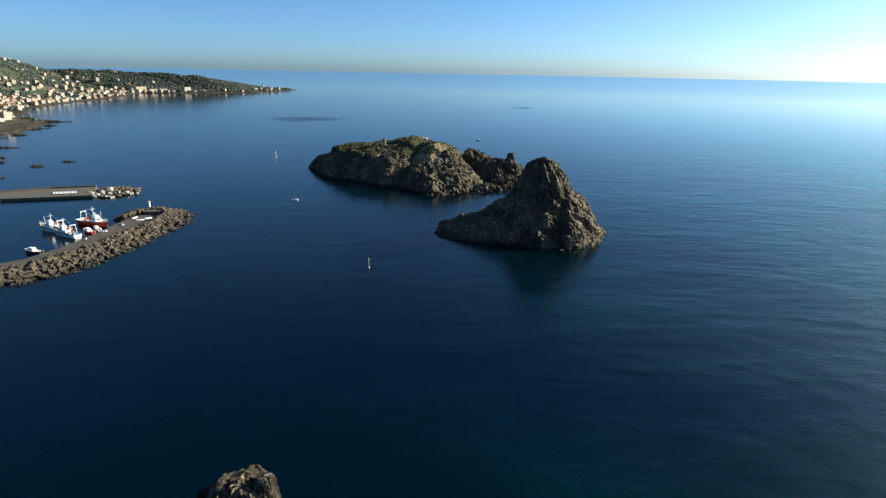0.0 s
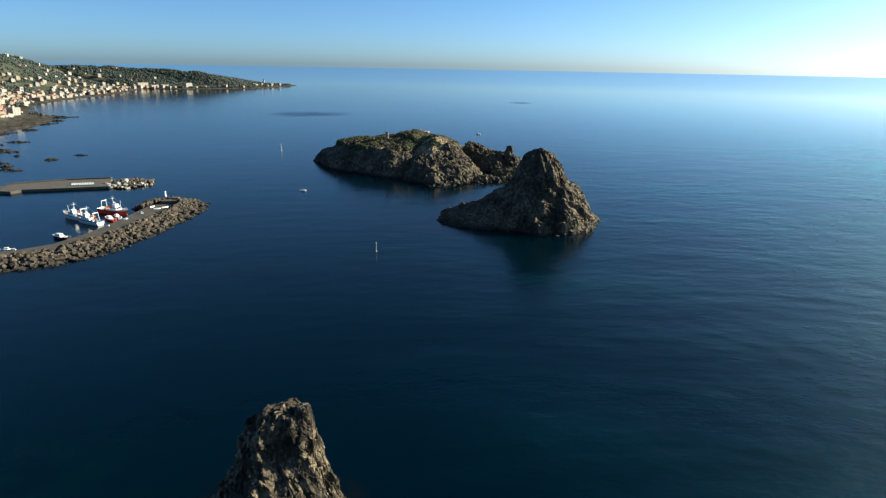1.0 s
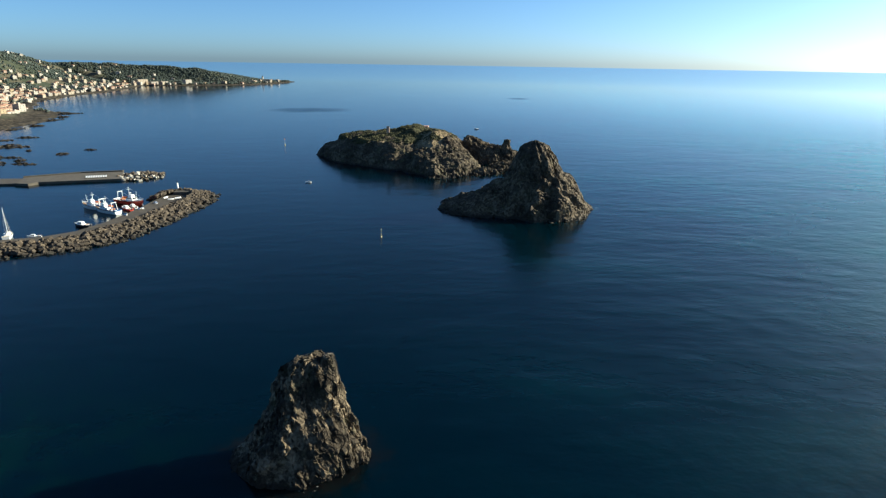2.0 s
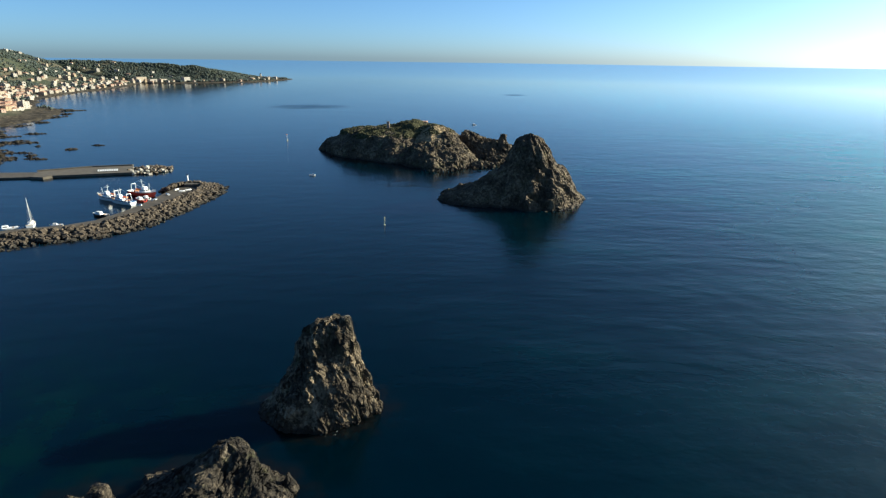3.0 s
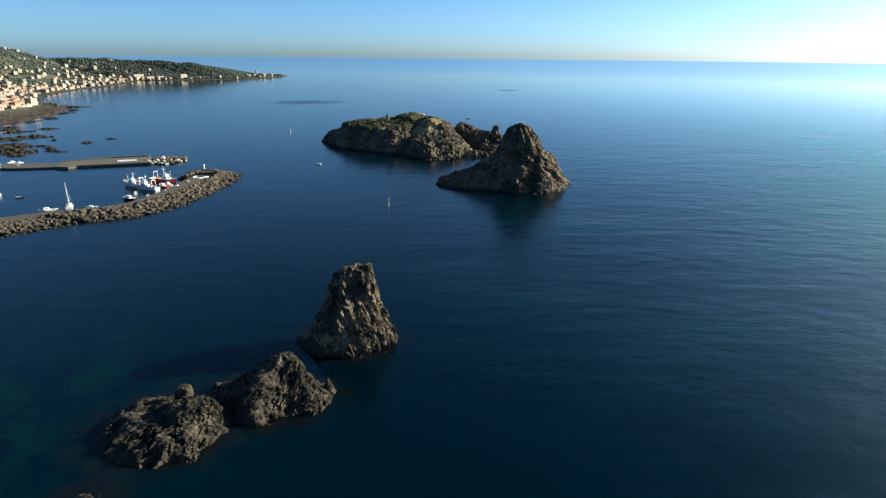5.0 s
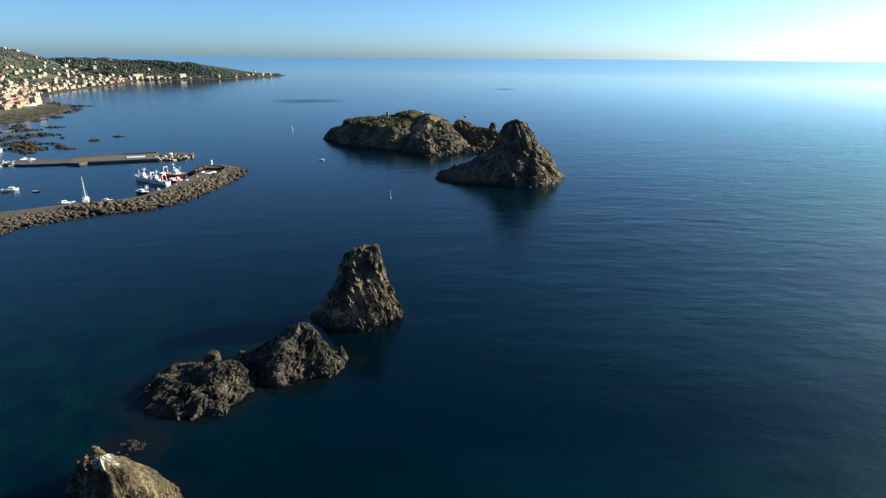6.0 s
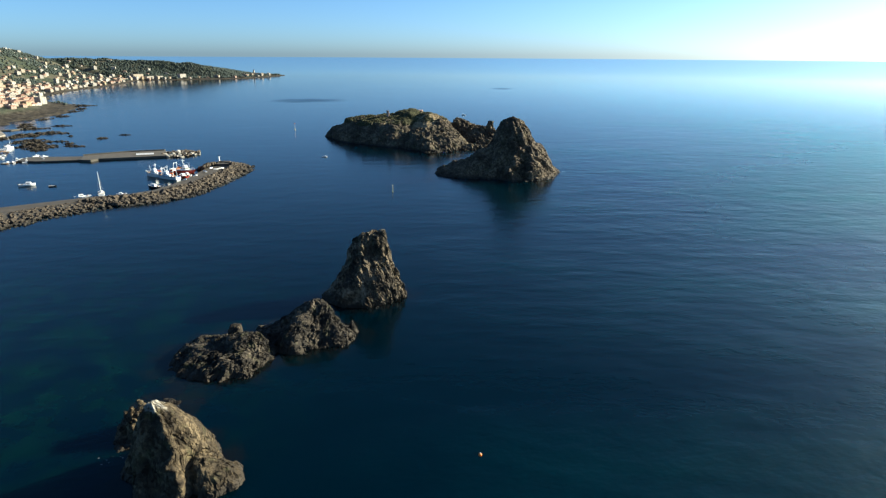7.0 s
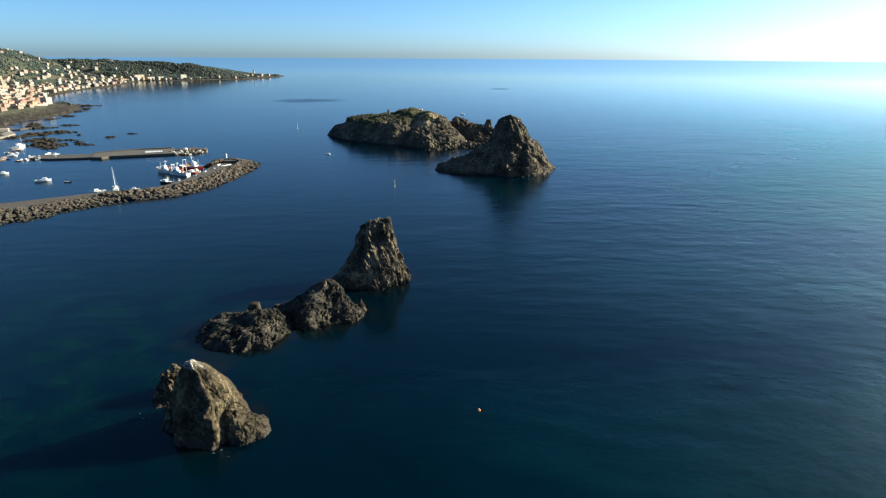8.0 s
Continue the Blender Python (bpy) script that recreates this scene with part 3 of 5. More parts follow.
# ---- the coast ----
SHORE_Y = np.array([200, 300, 411, 480, 520, 576, 652, 690, 762, 802, 850, 880, 892, 935, 972, 1050, 1160, 1330, 1463, 1600, 1760, 1838, 1850, 1930, 2012, 2150, 2308, 2400], float)
SHORE_X = np.array([-470, -462, -440, -446, -470, -528, -537, -530, -547, -562, -588, -602, -625, -694, -712, -757, -812, -849, -858, -885, -932, -945, -865, -755, -655, -622, -599, -610], float)
RIDGE_Y = np.array([300, 700, 1000, 1250, 1500, 1600, 1700, 1800, 1900, 2000, 2060, 2120, 2200, 2300, 2400], float)
RIDGE_Z = np.array([40, 82, 121, 134, 127, 114, 104, 88, 72, 57, 46, 40, 34, 29, 6], float)


def shore(y):
    y = np.asarray(y, float)
    p = np.stack([y / 30, 0 * y, 0 * y], -1).reshape(-1, 3)
    wobble = (7.0 * rough_noise(p, 4, 0.6, 301)).reshape(y.shape)
    return np.interp(y, SHORE_Y, SHORE_X) + wobble


def inland(x, y):
    """Rough distance from the waterline: positive on land."""
    slope = (np.interp(y + 30, SHORE_Y, SHORE_X) - np.interp(y - 30, SHORE_Y, SHORE_X)) / 60
    return np.minimum((shore(y) - x) / np.sqrt(1 + slope**2), (2362 - y) * 0.8)


def ease(v):
    v = np.clip(v, 0, 1)
    return v * v * (3 - 2 * v)


def land_height(x, y):
    x, y = np.asarray(x, float), np.asarray(y, float)
    d = inland(x, y)
    k = np.interp(y, [1700, 1950, 2060], [1.0, 0.75, 0.5])
    p = np.stack([x / 60, y / 60, 0 * x], -1).reshape(-1, 3)
    p2 = np.stack([x / 9, y / 9, 0 * x], -1).reshape(-1, 3)
    n = rough_noise(p, 4, 0.5, 311).reshape(x.shape)
    n2 = rough_noise(p2, 3, 0.55, 317).reshape(x.shape)
    h = 0.3 + 2.4 * ease(d / 14) + 6.0 * ease((d - 16) / 34) * np.interp(y, [560, 640, 880, 960], [0, 1, 1, 0]) + 8 * ease((d - 22) / 120) + (np.interp(y, RIDGE_Y, RIDGE_Z) - 11) * ease((d - 100 * k) / (330 * k))
    h = h + n * (0.6 + 6 * ease((d - 60) / 300)) + n2 * 1.3 * (1 - 0.75 * ease((d - 20) / 50))
    return np.where(d < 0, np.maximum(-4.0, d * 0.28) + 0.9 * n2, h)


def build_land():
    ys = np.r_[np.arange(220, 1100, 4.5), np.arange(1100, 2408, 7.0)]
    off = np.r_[np.linspace(-34, 60, 34), np.geomspace(66, 1300, 40)]
    Y, D = np.meshgrid(ys, off, indexing="ij")
    X = np.interp(Y, SHORE_Y, SHORE_X) - D
    v = np.stack([X, Y, land_height(X, Y)], -1).reshape(-1, 3)
    ob = new("ground", mesh_of("ground", v, grid_faces(len(ys), len(off), False)[:, ::-1], MAT_LAND, True))
    tagged(ob, "wooded coastal hills with a black lava shoreline", "coast", "", "structure")


build_land()

# ---- building blocks ----
def box_mesh(name, boxes, material, taper=0.0):
    """Boxes as (x, y, z of the middle of the foot, then width, depth, height)."""
    v, f = [], []
    for x, y, z, w, d, h in boxes:
        b = len(v)
        for zz, k in ((z, 1.0), (z + h, 1.0 - taper)):
            v += [(x - w / 2 * k, y - d / 2 * k, zz), (x + w / 2 * k, y - d / 2 * k, zz), (x + w / 2 * k, y + d / 2 * k, zz), (x - w / 2 * k, y + d / 2 * k, zz)]
        f += [[b + i for i in q] for q in ((3, 2, 1, 0), (4, 5, 6, 7), (0, 1, 5, 4), (1, 2, 6, 5), (2, 3, 7, 6), (3, 0, 4, 7))]
    return mesh_of(name, v, f, material)


def soft_box(name, w, d, h, material, edge=0.08, taper=0.0):
    """A box with rounded edges, standing on its foot."""
    bm = bmesh.new()
    bmesh.ops.create_cube(bm, size=1.0)
    for q in bm.verts:
        k = 1 - taper * (q.co.z + 0.5)
        q.co = Vector((q.co.x * w * k, q.co.y * d * k, (q.co.z + 0.5) * h))
    bmesh.ops.bevel(bm, geom=bm.edges[:], offset=edge, segments=2, affect="EDGES")
    me = bpy.data.meshes.new(name)
    bm.to_mesh(me)
    bm.free()
    me.materials.append(material)
    return me


def rod_mesh(name, a, b, r0, r1, material, sides=8):
    a, b = Vector(a), Vector(b)
    q = (b - a).to_track_quat("Z", "Y")
    v = []
    for end, r in ((a, r0), (b, r1)):
        v += [end + q @ Vector((r * math.cos(2 * math.pi * i / sides), r * math.sin(2 * math.pi * i / sides), 0)) for i in range(sides)]
    f = [[i, (i + 1) % sides, sides + (i + 1) % sides, sides + i] for i in range(sides)] + [list(range(sides))[::-1], list(range(sides, 2 * sides))]
    return mesh_of(name, [tuple(p) for p in v], f, material)


def lathe_mesh(name, profile, material, sides=16):
    """A turned body. profile: radius and height, from the foot up."""
    v = [(r * math.cos(2 * math.pi * i / sides), r * math.sin(2 * math.pi * i / sides), z) for r, z in profile for i in range(sides)]
    f = [[k * sides + i, k * sides + (i + 1) % sides, (k + 1) * sides + (i + 1) % sides, (k + 1) * sides + i] for k in range(len(profile) - 1) for i in range(sides)]
    f += [list(range(sides))[::-1], [(len(profile) - 1) * sides + i for i in range(sides)]]
    return mesh_of(name, v, f, material)


def thing(name, label, category, group="", kind="", at=None):
    ob = new(name)
    ob.empty_display_size = 0.5
    if at is not None:
        ob.matrix_basis = at
    return tagged(ob, label, category, group, kind)


def part(name, mesh, parent, label="", at=None):
    ob = new(name, mesh)
    ob.parent = parent
    if at is not None:
        ob.matrix_basis = at
    return tagged(ob, label) if label else ob


def boulder_mesh(name, seed, material, squat=0.8, jag=0.22):
    """A roughly squared quarry block with chipped corners."""
    rng = random.Random(seed)
    bm = bmesh.new()
    bmesh.ops.create_cube(bm, size=1.0)
    bmesh.ops.bevel(bm, geom=bm.edges[:], offset=0.14, segments=1, affect="EDGES")
    sx, sy, sz = rng.uniform(0.85, 1.25), rng.uniform(0.7, 1.05), squat * rng.uniform(0.8, 1.1)
    for q in bm.verts:
        q.co = Vector((q.co.x * sx + rng.uniform(-1, 1) * jag * 0.4, q.co.y * sy + rng.uniform(-1, 1) * jag * 0.4, q.co.z * sz + rng.uniform(-1, 1) * jag * 0.4))
    me = bpy.data.meshes.new(name)
    bm.to_mesh(me)
    bm.free()
    me.materials.append(material)
    return me


def joined(name, pieces, material):
    """Many (mesh, matrix) pairs as one mesh."""
    verts, faces, base = [], [], 0
    for me, m in pieces:
        verts += [tuple(m @ q.co) for q in me.vertices]
        faces += [[i + base for i in p.vertices] for p in me.polygons]
        base += len(me.vertices)
    return mesh_of(name, verts, faces, material)


def along(points, count):
    p = np.array(points, float)
    s = np.r_[0, np.cumsum(np.hypot(*np.diff(p, axis=0).T))]
    k = np.linspace(0, s[-1], count)
    return np.stack([np.interp(k, s, p[:, 0]), np.interp(k, s, p[:, 1])], 1)


def slab(name, outline, z0, z1, material):
    """An upright prism over a plan outline, with its top edge chamfered by hand's breadth."""
    bm = bmesh.new()
    face = bm.faces.new([bm.verts.new((x, y, z0)) for x, y in outline])
    if face.normal.z > 0:
        face.normal_flip()
    r = bmesh.ops.extrude_face_region(bm, geom=[face])
    for q in r["geom"]:
        if isinstance(q, bmesh.types.BMVert):
            q.co.z = z1
    bmesh.ops.recalc_face_normals(bm, faces=bm.faces[:])
    bmesh.ops.triangulate(bm, faces=[f for f in bm.faces if len(f.verts) > 4])
    me = bpy.data.meshes.new(name)
    bm.to_mesh(me)
    bm.free()
    me.materials.append(material)
    return me


# ---- the breakwater ----
OUTER = [(-300, 92), (-262, 122), (-233, 148), (-222, 158), (-207, 181), (-186, 203), (-165, 213), (-155, 229), (-148, 262), (-145, 290), (-144, 313), (-148, 331), (-161, 342), (-176, 342), (-186, 332), (-188, 314)]
INNER = [(-318, 124), (-280, 148), (-248, 172), (-238, 181), (-218, 201), (-205, 212), (-182, 220), (-172, 240), (-167, 254), (-162, 292), (-160, 314), (-163, 323), (-168, 328), (-174, 328), (-179, 322), (-180, 310)]
HARBOUR = [(-330, 146), (-292, 170), (-262, 190), (-250, 197.5), (-226, 214.5), (-213, 222.5), (-197, 229), (-187, 239), (-182, 256), (-179.5, 280), (-180, 310)]


def build_breakwater():
    mole = thing("breakwater", "long harbour breakwater of piled lava blocks beside a quay", "breakwater", "", "structure")
    part("quay", slab("quay", INNER + HARBOUR[-2::-1], -3, 1.3, MAT_QUAY), mole, "worn grey concrete quay")
    core = []
    o, i = along(OUTER, 120), along(INNER, 120)
    v = [(*q, -3.0) for q in o] + [(*(q + (r - q) * 0.8), 2.4) for q, r in zip(o, i)] + [(*r, 2.2) for r in i]
    f = [[k * 120 + j, k * 120 + j + 1, (k + 1) * 120 + j + 1, (k + 1) * 120 + j] for k in (0, 1) for j in range(119)]
    part("core", mesh_of("core", v, f, MAT_CONCRETE_DARK), mole, "dark rubble core")
    wall = along(INNER[3:8], 40)
    edge = [(-0.6 + q[0], q[1] + 0.5) for q in wall][::-1]
    part("parapet", slab("parapet", [tuple(q) for q in wall] + edge, 1.3, 2.6, MAT_CONCRETE_DARK), mole, "low stone parapet")
    rng = random.Random(5)
    kinds = [boulder_mesh("boulder", 40 + n, MAT_BOULDER) for n in range(9)]
    count, rest, made = 2500, [], 0
    o, i = along(OUTER, 600), along(INNER, 600)
    for n in range(count):
        k = rng.randrange(600)
        w = rng.random() ** 0.9
        q = o[k] + (i[k] - o[k]) * w
        z = -0.9 + 3.8 * min(1.0, w * 1.25) + rng.uniform(-0.4, 0.5)
        thin = 0.7 if 170 < q[1] < 204 else 1.0   # the stretch below the parapet carries less stone
        z = -0.9 + (z + 0.9) * thin
        size = rng.uniform(1.3, 2.8) * (0.85 if thin < 1 else 1.0)
        m = Matrix.LocRotScale((q[0], q[1], z), Euler([rng.uniform(-0.5, 0.5), rng.uniform(-0.5, 0.5), rng.uniform(0, 6.3)]), (size,) * 3)
        if made < 290 and -200 < q[0] and 205 < q[1] < 330 and n % 2 == 0:
            part("boulder", rng.choice(kinds), mole, "", m)
            made += 1
        else:
            rest.append((rng.choice(kinds), m))
    tagged(part("boulders", joined("boulders", rest, MAT_BOULDER), mole, "heap of brown lava blocks"), kind="stuff")
    # platform and harbour light on the head
    light = thing("harbour_light", "white tapered harbour light on a dark stone platform", "beacon", at=pose(-174, 328, 1.2))
    part("platform", soft_box("platform", 13, 8, 2.0, MAT_CONCRETE_DARK, 0.15), light, "dark stone platform", pose(4.5, -1.5, 0, 0, 0, 14))
    part("column", lathe_mesh("column", [(0.95, 0), (0.9, 0.4), (0.62, 0.5), (0.5, 4.2), (0.7, 4.3), (0.7, 4.5), (0.32, 4.6)], MAT_WHITE), light, "", pose(-1.2, 1, 2))
    part("lantern", lathe_mesh("lantern", [(0.32, 0), (0.32, 0.7), (0.05, 1.0)], MAT_GLASS), light, "", pose(-1.2, 1, 6.6))


build_breakwater()


def build_pier():
    pier = thing("pier", "grey concrete pier with pale rocks at its head", "pier", "", "structure")
    part("deck", slab("deck", [(-234, 369), (-254, 362.5), (-283, 353), (-286, 347), (-296, 348), (-303, 368), (-274, 388), (-247, 397)], -3, 1.7, MAT_CONCRETE), pier, "stained concrete deck")
    part("quay", slab("quay", [(-294, 350), (-326, 343), (-345, 345), (-347, 362), (-303, 367)], -3, 1.2, MAT_CONCRETE_DARK), pier, "dark lower quay")
    part("parapet", slab("parapet", [(-304, 368.5), (-274, 388.6), (-247, 397.5), (-247.6, 396.3), (-274, 387.2), (-303.4, 367.3)], 1.7, 2.6, MAT_CONCRETE), pier, "low sea wall")
    rng = random.Random(8)
    kinds = [boulder_mesh("boulder", 70 + n, MAT_BOULDER) for n in range(5)]
    pale = [boulder_mesh("boulder", 80 + n, MAT_BOULDER_PALE) for n in range(5)]
    for n in range(150):
        a, r = rng.uniform(0, 6.283), math.sqrt(rng.random())
        x, y = -229 + 17 * r * math.cos(a), 385 + 17 * r * math.sin(a)
        z = 0.2 + 1.9 * (1 - r) + rng.uniform(-0.3, 0.4)
        size = rng.uniform(1.6, 3.0)
        lot = pale if (a > 3.6 and rng.random() < 0.45) or rng.random() < 0.06 else kinds
        part("boulder", rng.choice(lot), pier, "", Matrix.LocRotScale((x, y, z), Euler([rng.uniform(-0.5, 0.5), rng.uniform(-0.5, 0.5), a * 5]), (size,) * 3))
    panel = thing("wall_panel", "sloping concrete bank with a row of white painted marks", "wall", at=pose(-253, 371.2, 1.7, 0, 0, 18))
    part("board", soft_box("board", 14.4, 2.4, 0.3, MAT_CONCRETE, 0.05), panel, "", pose(0, 0, 0.75, 38, 0, 0))
    for n in range(9):
        part("bar", box_mesh("bar", [(0, 0, 0, 1.25, 1.9, 0.05)], MAT_WHITE), panel, "white painted bar", pose(-6.2 + 1.55 * n, -0.19, 0.99, 38, 0, 0))
    for x in (-6.8, -2.3, 2.3, 6.8):
        part("strut", box_mesh("strut", [(0, 0, 0, 0.4, 1.2, 1.0)], MAT_CONCRETE), panel, "", pose(x, 0.35, 0))


build_pier()

# ---- boats ----
def hull_mesh(name, length, beam, depth, material, sheer=0.5, stern=0.8, draft=0.5, stations=15):
    """A round-bilged hull, bow towards +x, its waterline at z = 0."""
    v, f, ring = [], [], 9
    for n in range(stations):
        s = n / (stations - 1)
        x = (s - 0.5) * length
        wide = beam / 2 * (stern + (1 - stern) * min(1, s / 0.35)) * (1 - max(0, (s - 0.55) / 0.45) ** 2.2)
        wide = max(wide, 0.02)
        top = depth * (1 + sheer * max(0, (s - 0.35) / 0.65) ** 2 + 0.12 * (1 - s))
        keel = -draft * (1 - max(0, (s - 0.8) / 0.2) ** 2 * 1.2)
        for k in range(ring):
            a = -1 + 2 * k / (ring - 1)
            u = abs(a)
            v.append((x + 0.06 * length * s * s * max(0, u - 0.5), math.copysign(wide * min(1, u ** 0.45), a) if u > 0 else 0.0, keel + (top - keel) * u ** 1.6))
    for n in range(stations - 1):
        for k in range(ring - 1):
            f.append([n * ring + k, (n + 1) * ring + k, (n + 1) * ring + k + 1, n * ring + k + 1])
    f.append(list(range(ring)))
    return mesh_of(name, v, f, material, False)


def deck_mesh(name, length, beam, depth, material, sheer=0.5, stern=0.8, down=0.25, stations=15):
    v, f = [], []
    for n in range(stations):
        s = n / (stations - 1)
        x = (s - 0.5) * length * 0.985
        wide = 0.97 * beam / 2 * (stern + (1 - stern) * min(1, s / 0.35)) * (1 - max(0, (s - 0.55) / 0.45) ** 2.2)
        top = depth * (1 + sheer * max(0, (s - 0.35) / 0.65) ** 2 + 0.12 * (1 - s)) - down
        v += [(x + 0.03 * length * s * s, -max(wide, 0.02), top), (x + 0.03 * length * s * s, max(wide, 0.02), top)]
    f = [[2 * n, 2 * n + 2, 2 * n + 3, 2 * n + 1] for n in range(stations - 1)]
    return mesh_of(name, v, f, material)


def fishing_boat(label, hull_paint, at, length=18.0):
    k = length / 18.0
    b = thing("fishing_boat", label, "boat", "fishing boats at the quay", at=at)
    part("hull", hull_mesh("hull", length, 5.4 * k, 1.7 * k, hull_paint, 0.75), b)
    part("bulwark", hull_mesh("bulwark", length * 1.004, 5.5 * k, 2.15 * k, MAT_BLUE if "blue" in label else MAT_WHITE, 0.75, 0.8, -1.8 * k), b, "painted bulwark")
    part("deck", deck_mesh("deck", length, 5.4 * k, 1.75 * k, MAT_WOOD, 0.75), b, "worn brown deck")
    house = part("wheelhouse", soft_box("wheelhouse", 4.6 * k, 3.4 * k, 2.1 * k, MAT_WHITE, 0.15, 0.06), b, "", pose(1.5 * k, 0, 1.6 * k))
    for y in (-1.66, 1.66):
        for x in (-1.2, 0.1, 1.4):
            part("window", box_mesh("window", [(0, 0, 0, 0.8 * k, 0.06, 0.6 * k)], MAT_GLASS), house, "", pose(x * k, y * k, 1.5 * k))
    part("window", box_mesh("window", [(0, 0, 0, 0.06, 2.6 * k, 0.7 * k)], MAT_GLASS), house, "dark front window", pose(2.2 * k, 0, 1.5 * k))
    part("bridge", soft_box("bridge", 2.4 * k, 2.4 * k, 1.5 * k, MAT_WHITE, 0.12, 0.12), b, "", pose(1.6 * k, 0, 3.7 * k))
    part("mast", rod_mesh("mast", (0.4 * k, 0, 5.6 * k), (0.2 * k, 0, 9.2 * k), 0.14, 0.08, MAT_WHITE), b)
    part("crosstree", rod_mesh("crosstree", (0.3 * k, -1.2 * k, 7.9 * k), (0.3 * k, 1.2 * k, 7.9 * k), 0.07, 0.07, MAT_WHITE), b)
    for y in (-1.6, 1.6):
        part("gantry_leg", rod_mesh("gantry_leg", (-6.4 * k, y * k, 1.5 * k), (-6.0 * k, y * 0.8 * k, 6.2 * k), 0.17, 0.14, MAT_WHITE), b)
    part("gantry_beam", rod_mesh("gantry_beam", (-6.0 * k, -1.5 * k, 6.2 * k), (-6.0 * k, 1.5 * k, 6.2 * k), 0.16, 0.16, MAT_WHITE), b)
    part("boom", rod_mesh("boom", (-6.0 * k, 0, 6.2 * k), (-1.2 * k, 0.3 * k, 4.6 * k), 0.1, 0.08, MAT_METAL), b)
    drum = part("net_drum", rod_mesh("net_drum", (-4.4 * k, -1.3 * k, 2.3 * k), (-4.4 * k, 1.3 * k, 2.3 * k), 0.6 * k, 0.6 * k, MAT_NET, 12), b, "brown net drum")
    part("lifeboat", hull_mesh("lifeboat", 3.2 * k, 1.3 * k, 0.5 * k, MAT_ORANGE, 0.3, 0.7, 0.2), b, "small orange lifeboat", pose(-1.4 * k, -1.3 * k, 3.4 * k))
    part("derrick", rod_mesh("derrick", (4.6 * k, 0, 2.6 * k), (5.4 * k, 0, 7.4 * k), 0.12, 0.08, MAT_WHITE), b)
    part("forestay", rod_mesh("forestay", (9.2 * k, 0, 3.6 * k), (0.3 * k, 0, 9.0 * k), 0.04, 0.04, MAT_METAL, 5), b)
    part("backstay", rod_mesh("backstay", (-6.0 * k, 0, 6.2 * k), (0.3 * k, 0, 9.0 * k), 0.04, 0.04, MAT_METAL, 5), b)
    part("funnel", lathe_mesh("funnel", [(0.55 * k, 0), (0.5 * k, 1.6 * k), (0.42 * k, 1.7 * k)], MAT_WHITE), b, "", pose(-1.4 * k, 0.9 * k, 1.7 * k))
    for x, y in ((-2.4, 1.2), (-3.0, -1.2), (-5.2, 1.4), (-7.4, 0.4), (6.2, 0.3)):
        part("fish_crate", soft_box("fish_crate", 1.1 * k, 0.8 * k, 0.7 * k, MAT_WHITE, 0.06), b, "", pose(x * k, y * k, 1.6 * k))
    for y in (-1, 1):
        part("bow_rail", rod_mesh("bow_rail", (4.5 * k, y * 2.0 * k, 3.2 * k), (9.2 * k, y * 0.25 * k, 4.2 * k), 0.05, 0.05, MAT_METAL), b)
    part("radar", soft_box("radar", 0.4, 1.3 * k, 0.25, MAT_WHITE, 0.05), b, "", pose(1.0 * k, 0, 5.85 * k))
    return b


def motor_boat(label, hull_paint, at, length=7.0, cabin=True):
    k = length / 7.0
    b = thing("motor_boat", label, "boat", "moored small boats", at=at)
    part("hull", hull_mesh("hull", length, 2.5 * k, 0.85 * k, hull_paint, 0.55, 0.85, 0.3), b)
    part("deck", deck_mesh("deck", length, 2.5 * k, 0.85 * k, MAT_WHITE, 0.55, 0.85, 0.08), b)
    if cabin:
        house = part("cabin", soft_box("cabin", 2.5 * k, 1.7 * k, 1.15 * k, MAT_WHITE, 0.16, 0.16), b, "", pose(0.7 * k, 0, 0.75 * k))
        part("windscreen", box_mesh("windscreen", [(0, 0, 0, 0.07, 1.25 * k, 0.42 * k)], MAT_GLASS), house, "dark windscreen", pose(1.1 * k, 0, 0.55 * k))
        for y in (-0.77, 0.77):
            part("window", box_mesh("window", [(0, 0, 0, 1.4 * k, 0.06, 0.32 * k)], MAT_GLASS), house, "", pose(-0.1 * k, y * k, 0.55 * k))
    part("thwart", soft_box("thwart", 0.5 * k, 1.8 * k, 0.3 * k, MAT_WOOD, 0.05), b, "", pose(-1.9 * k, 0, 0.72 * k))
    part("outboard", soft_box("outboard", 0.4 * k, 0.5 * k, 0.9 * k, MAT_DARK, 0.08), b, "dark outboard motor", pose(-3.6 * k, 0, 0.4 * k))
    return b


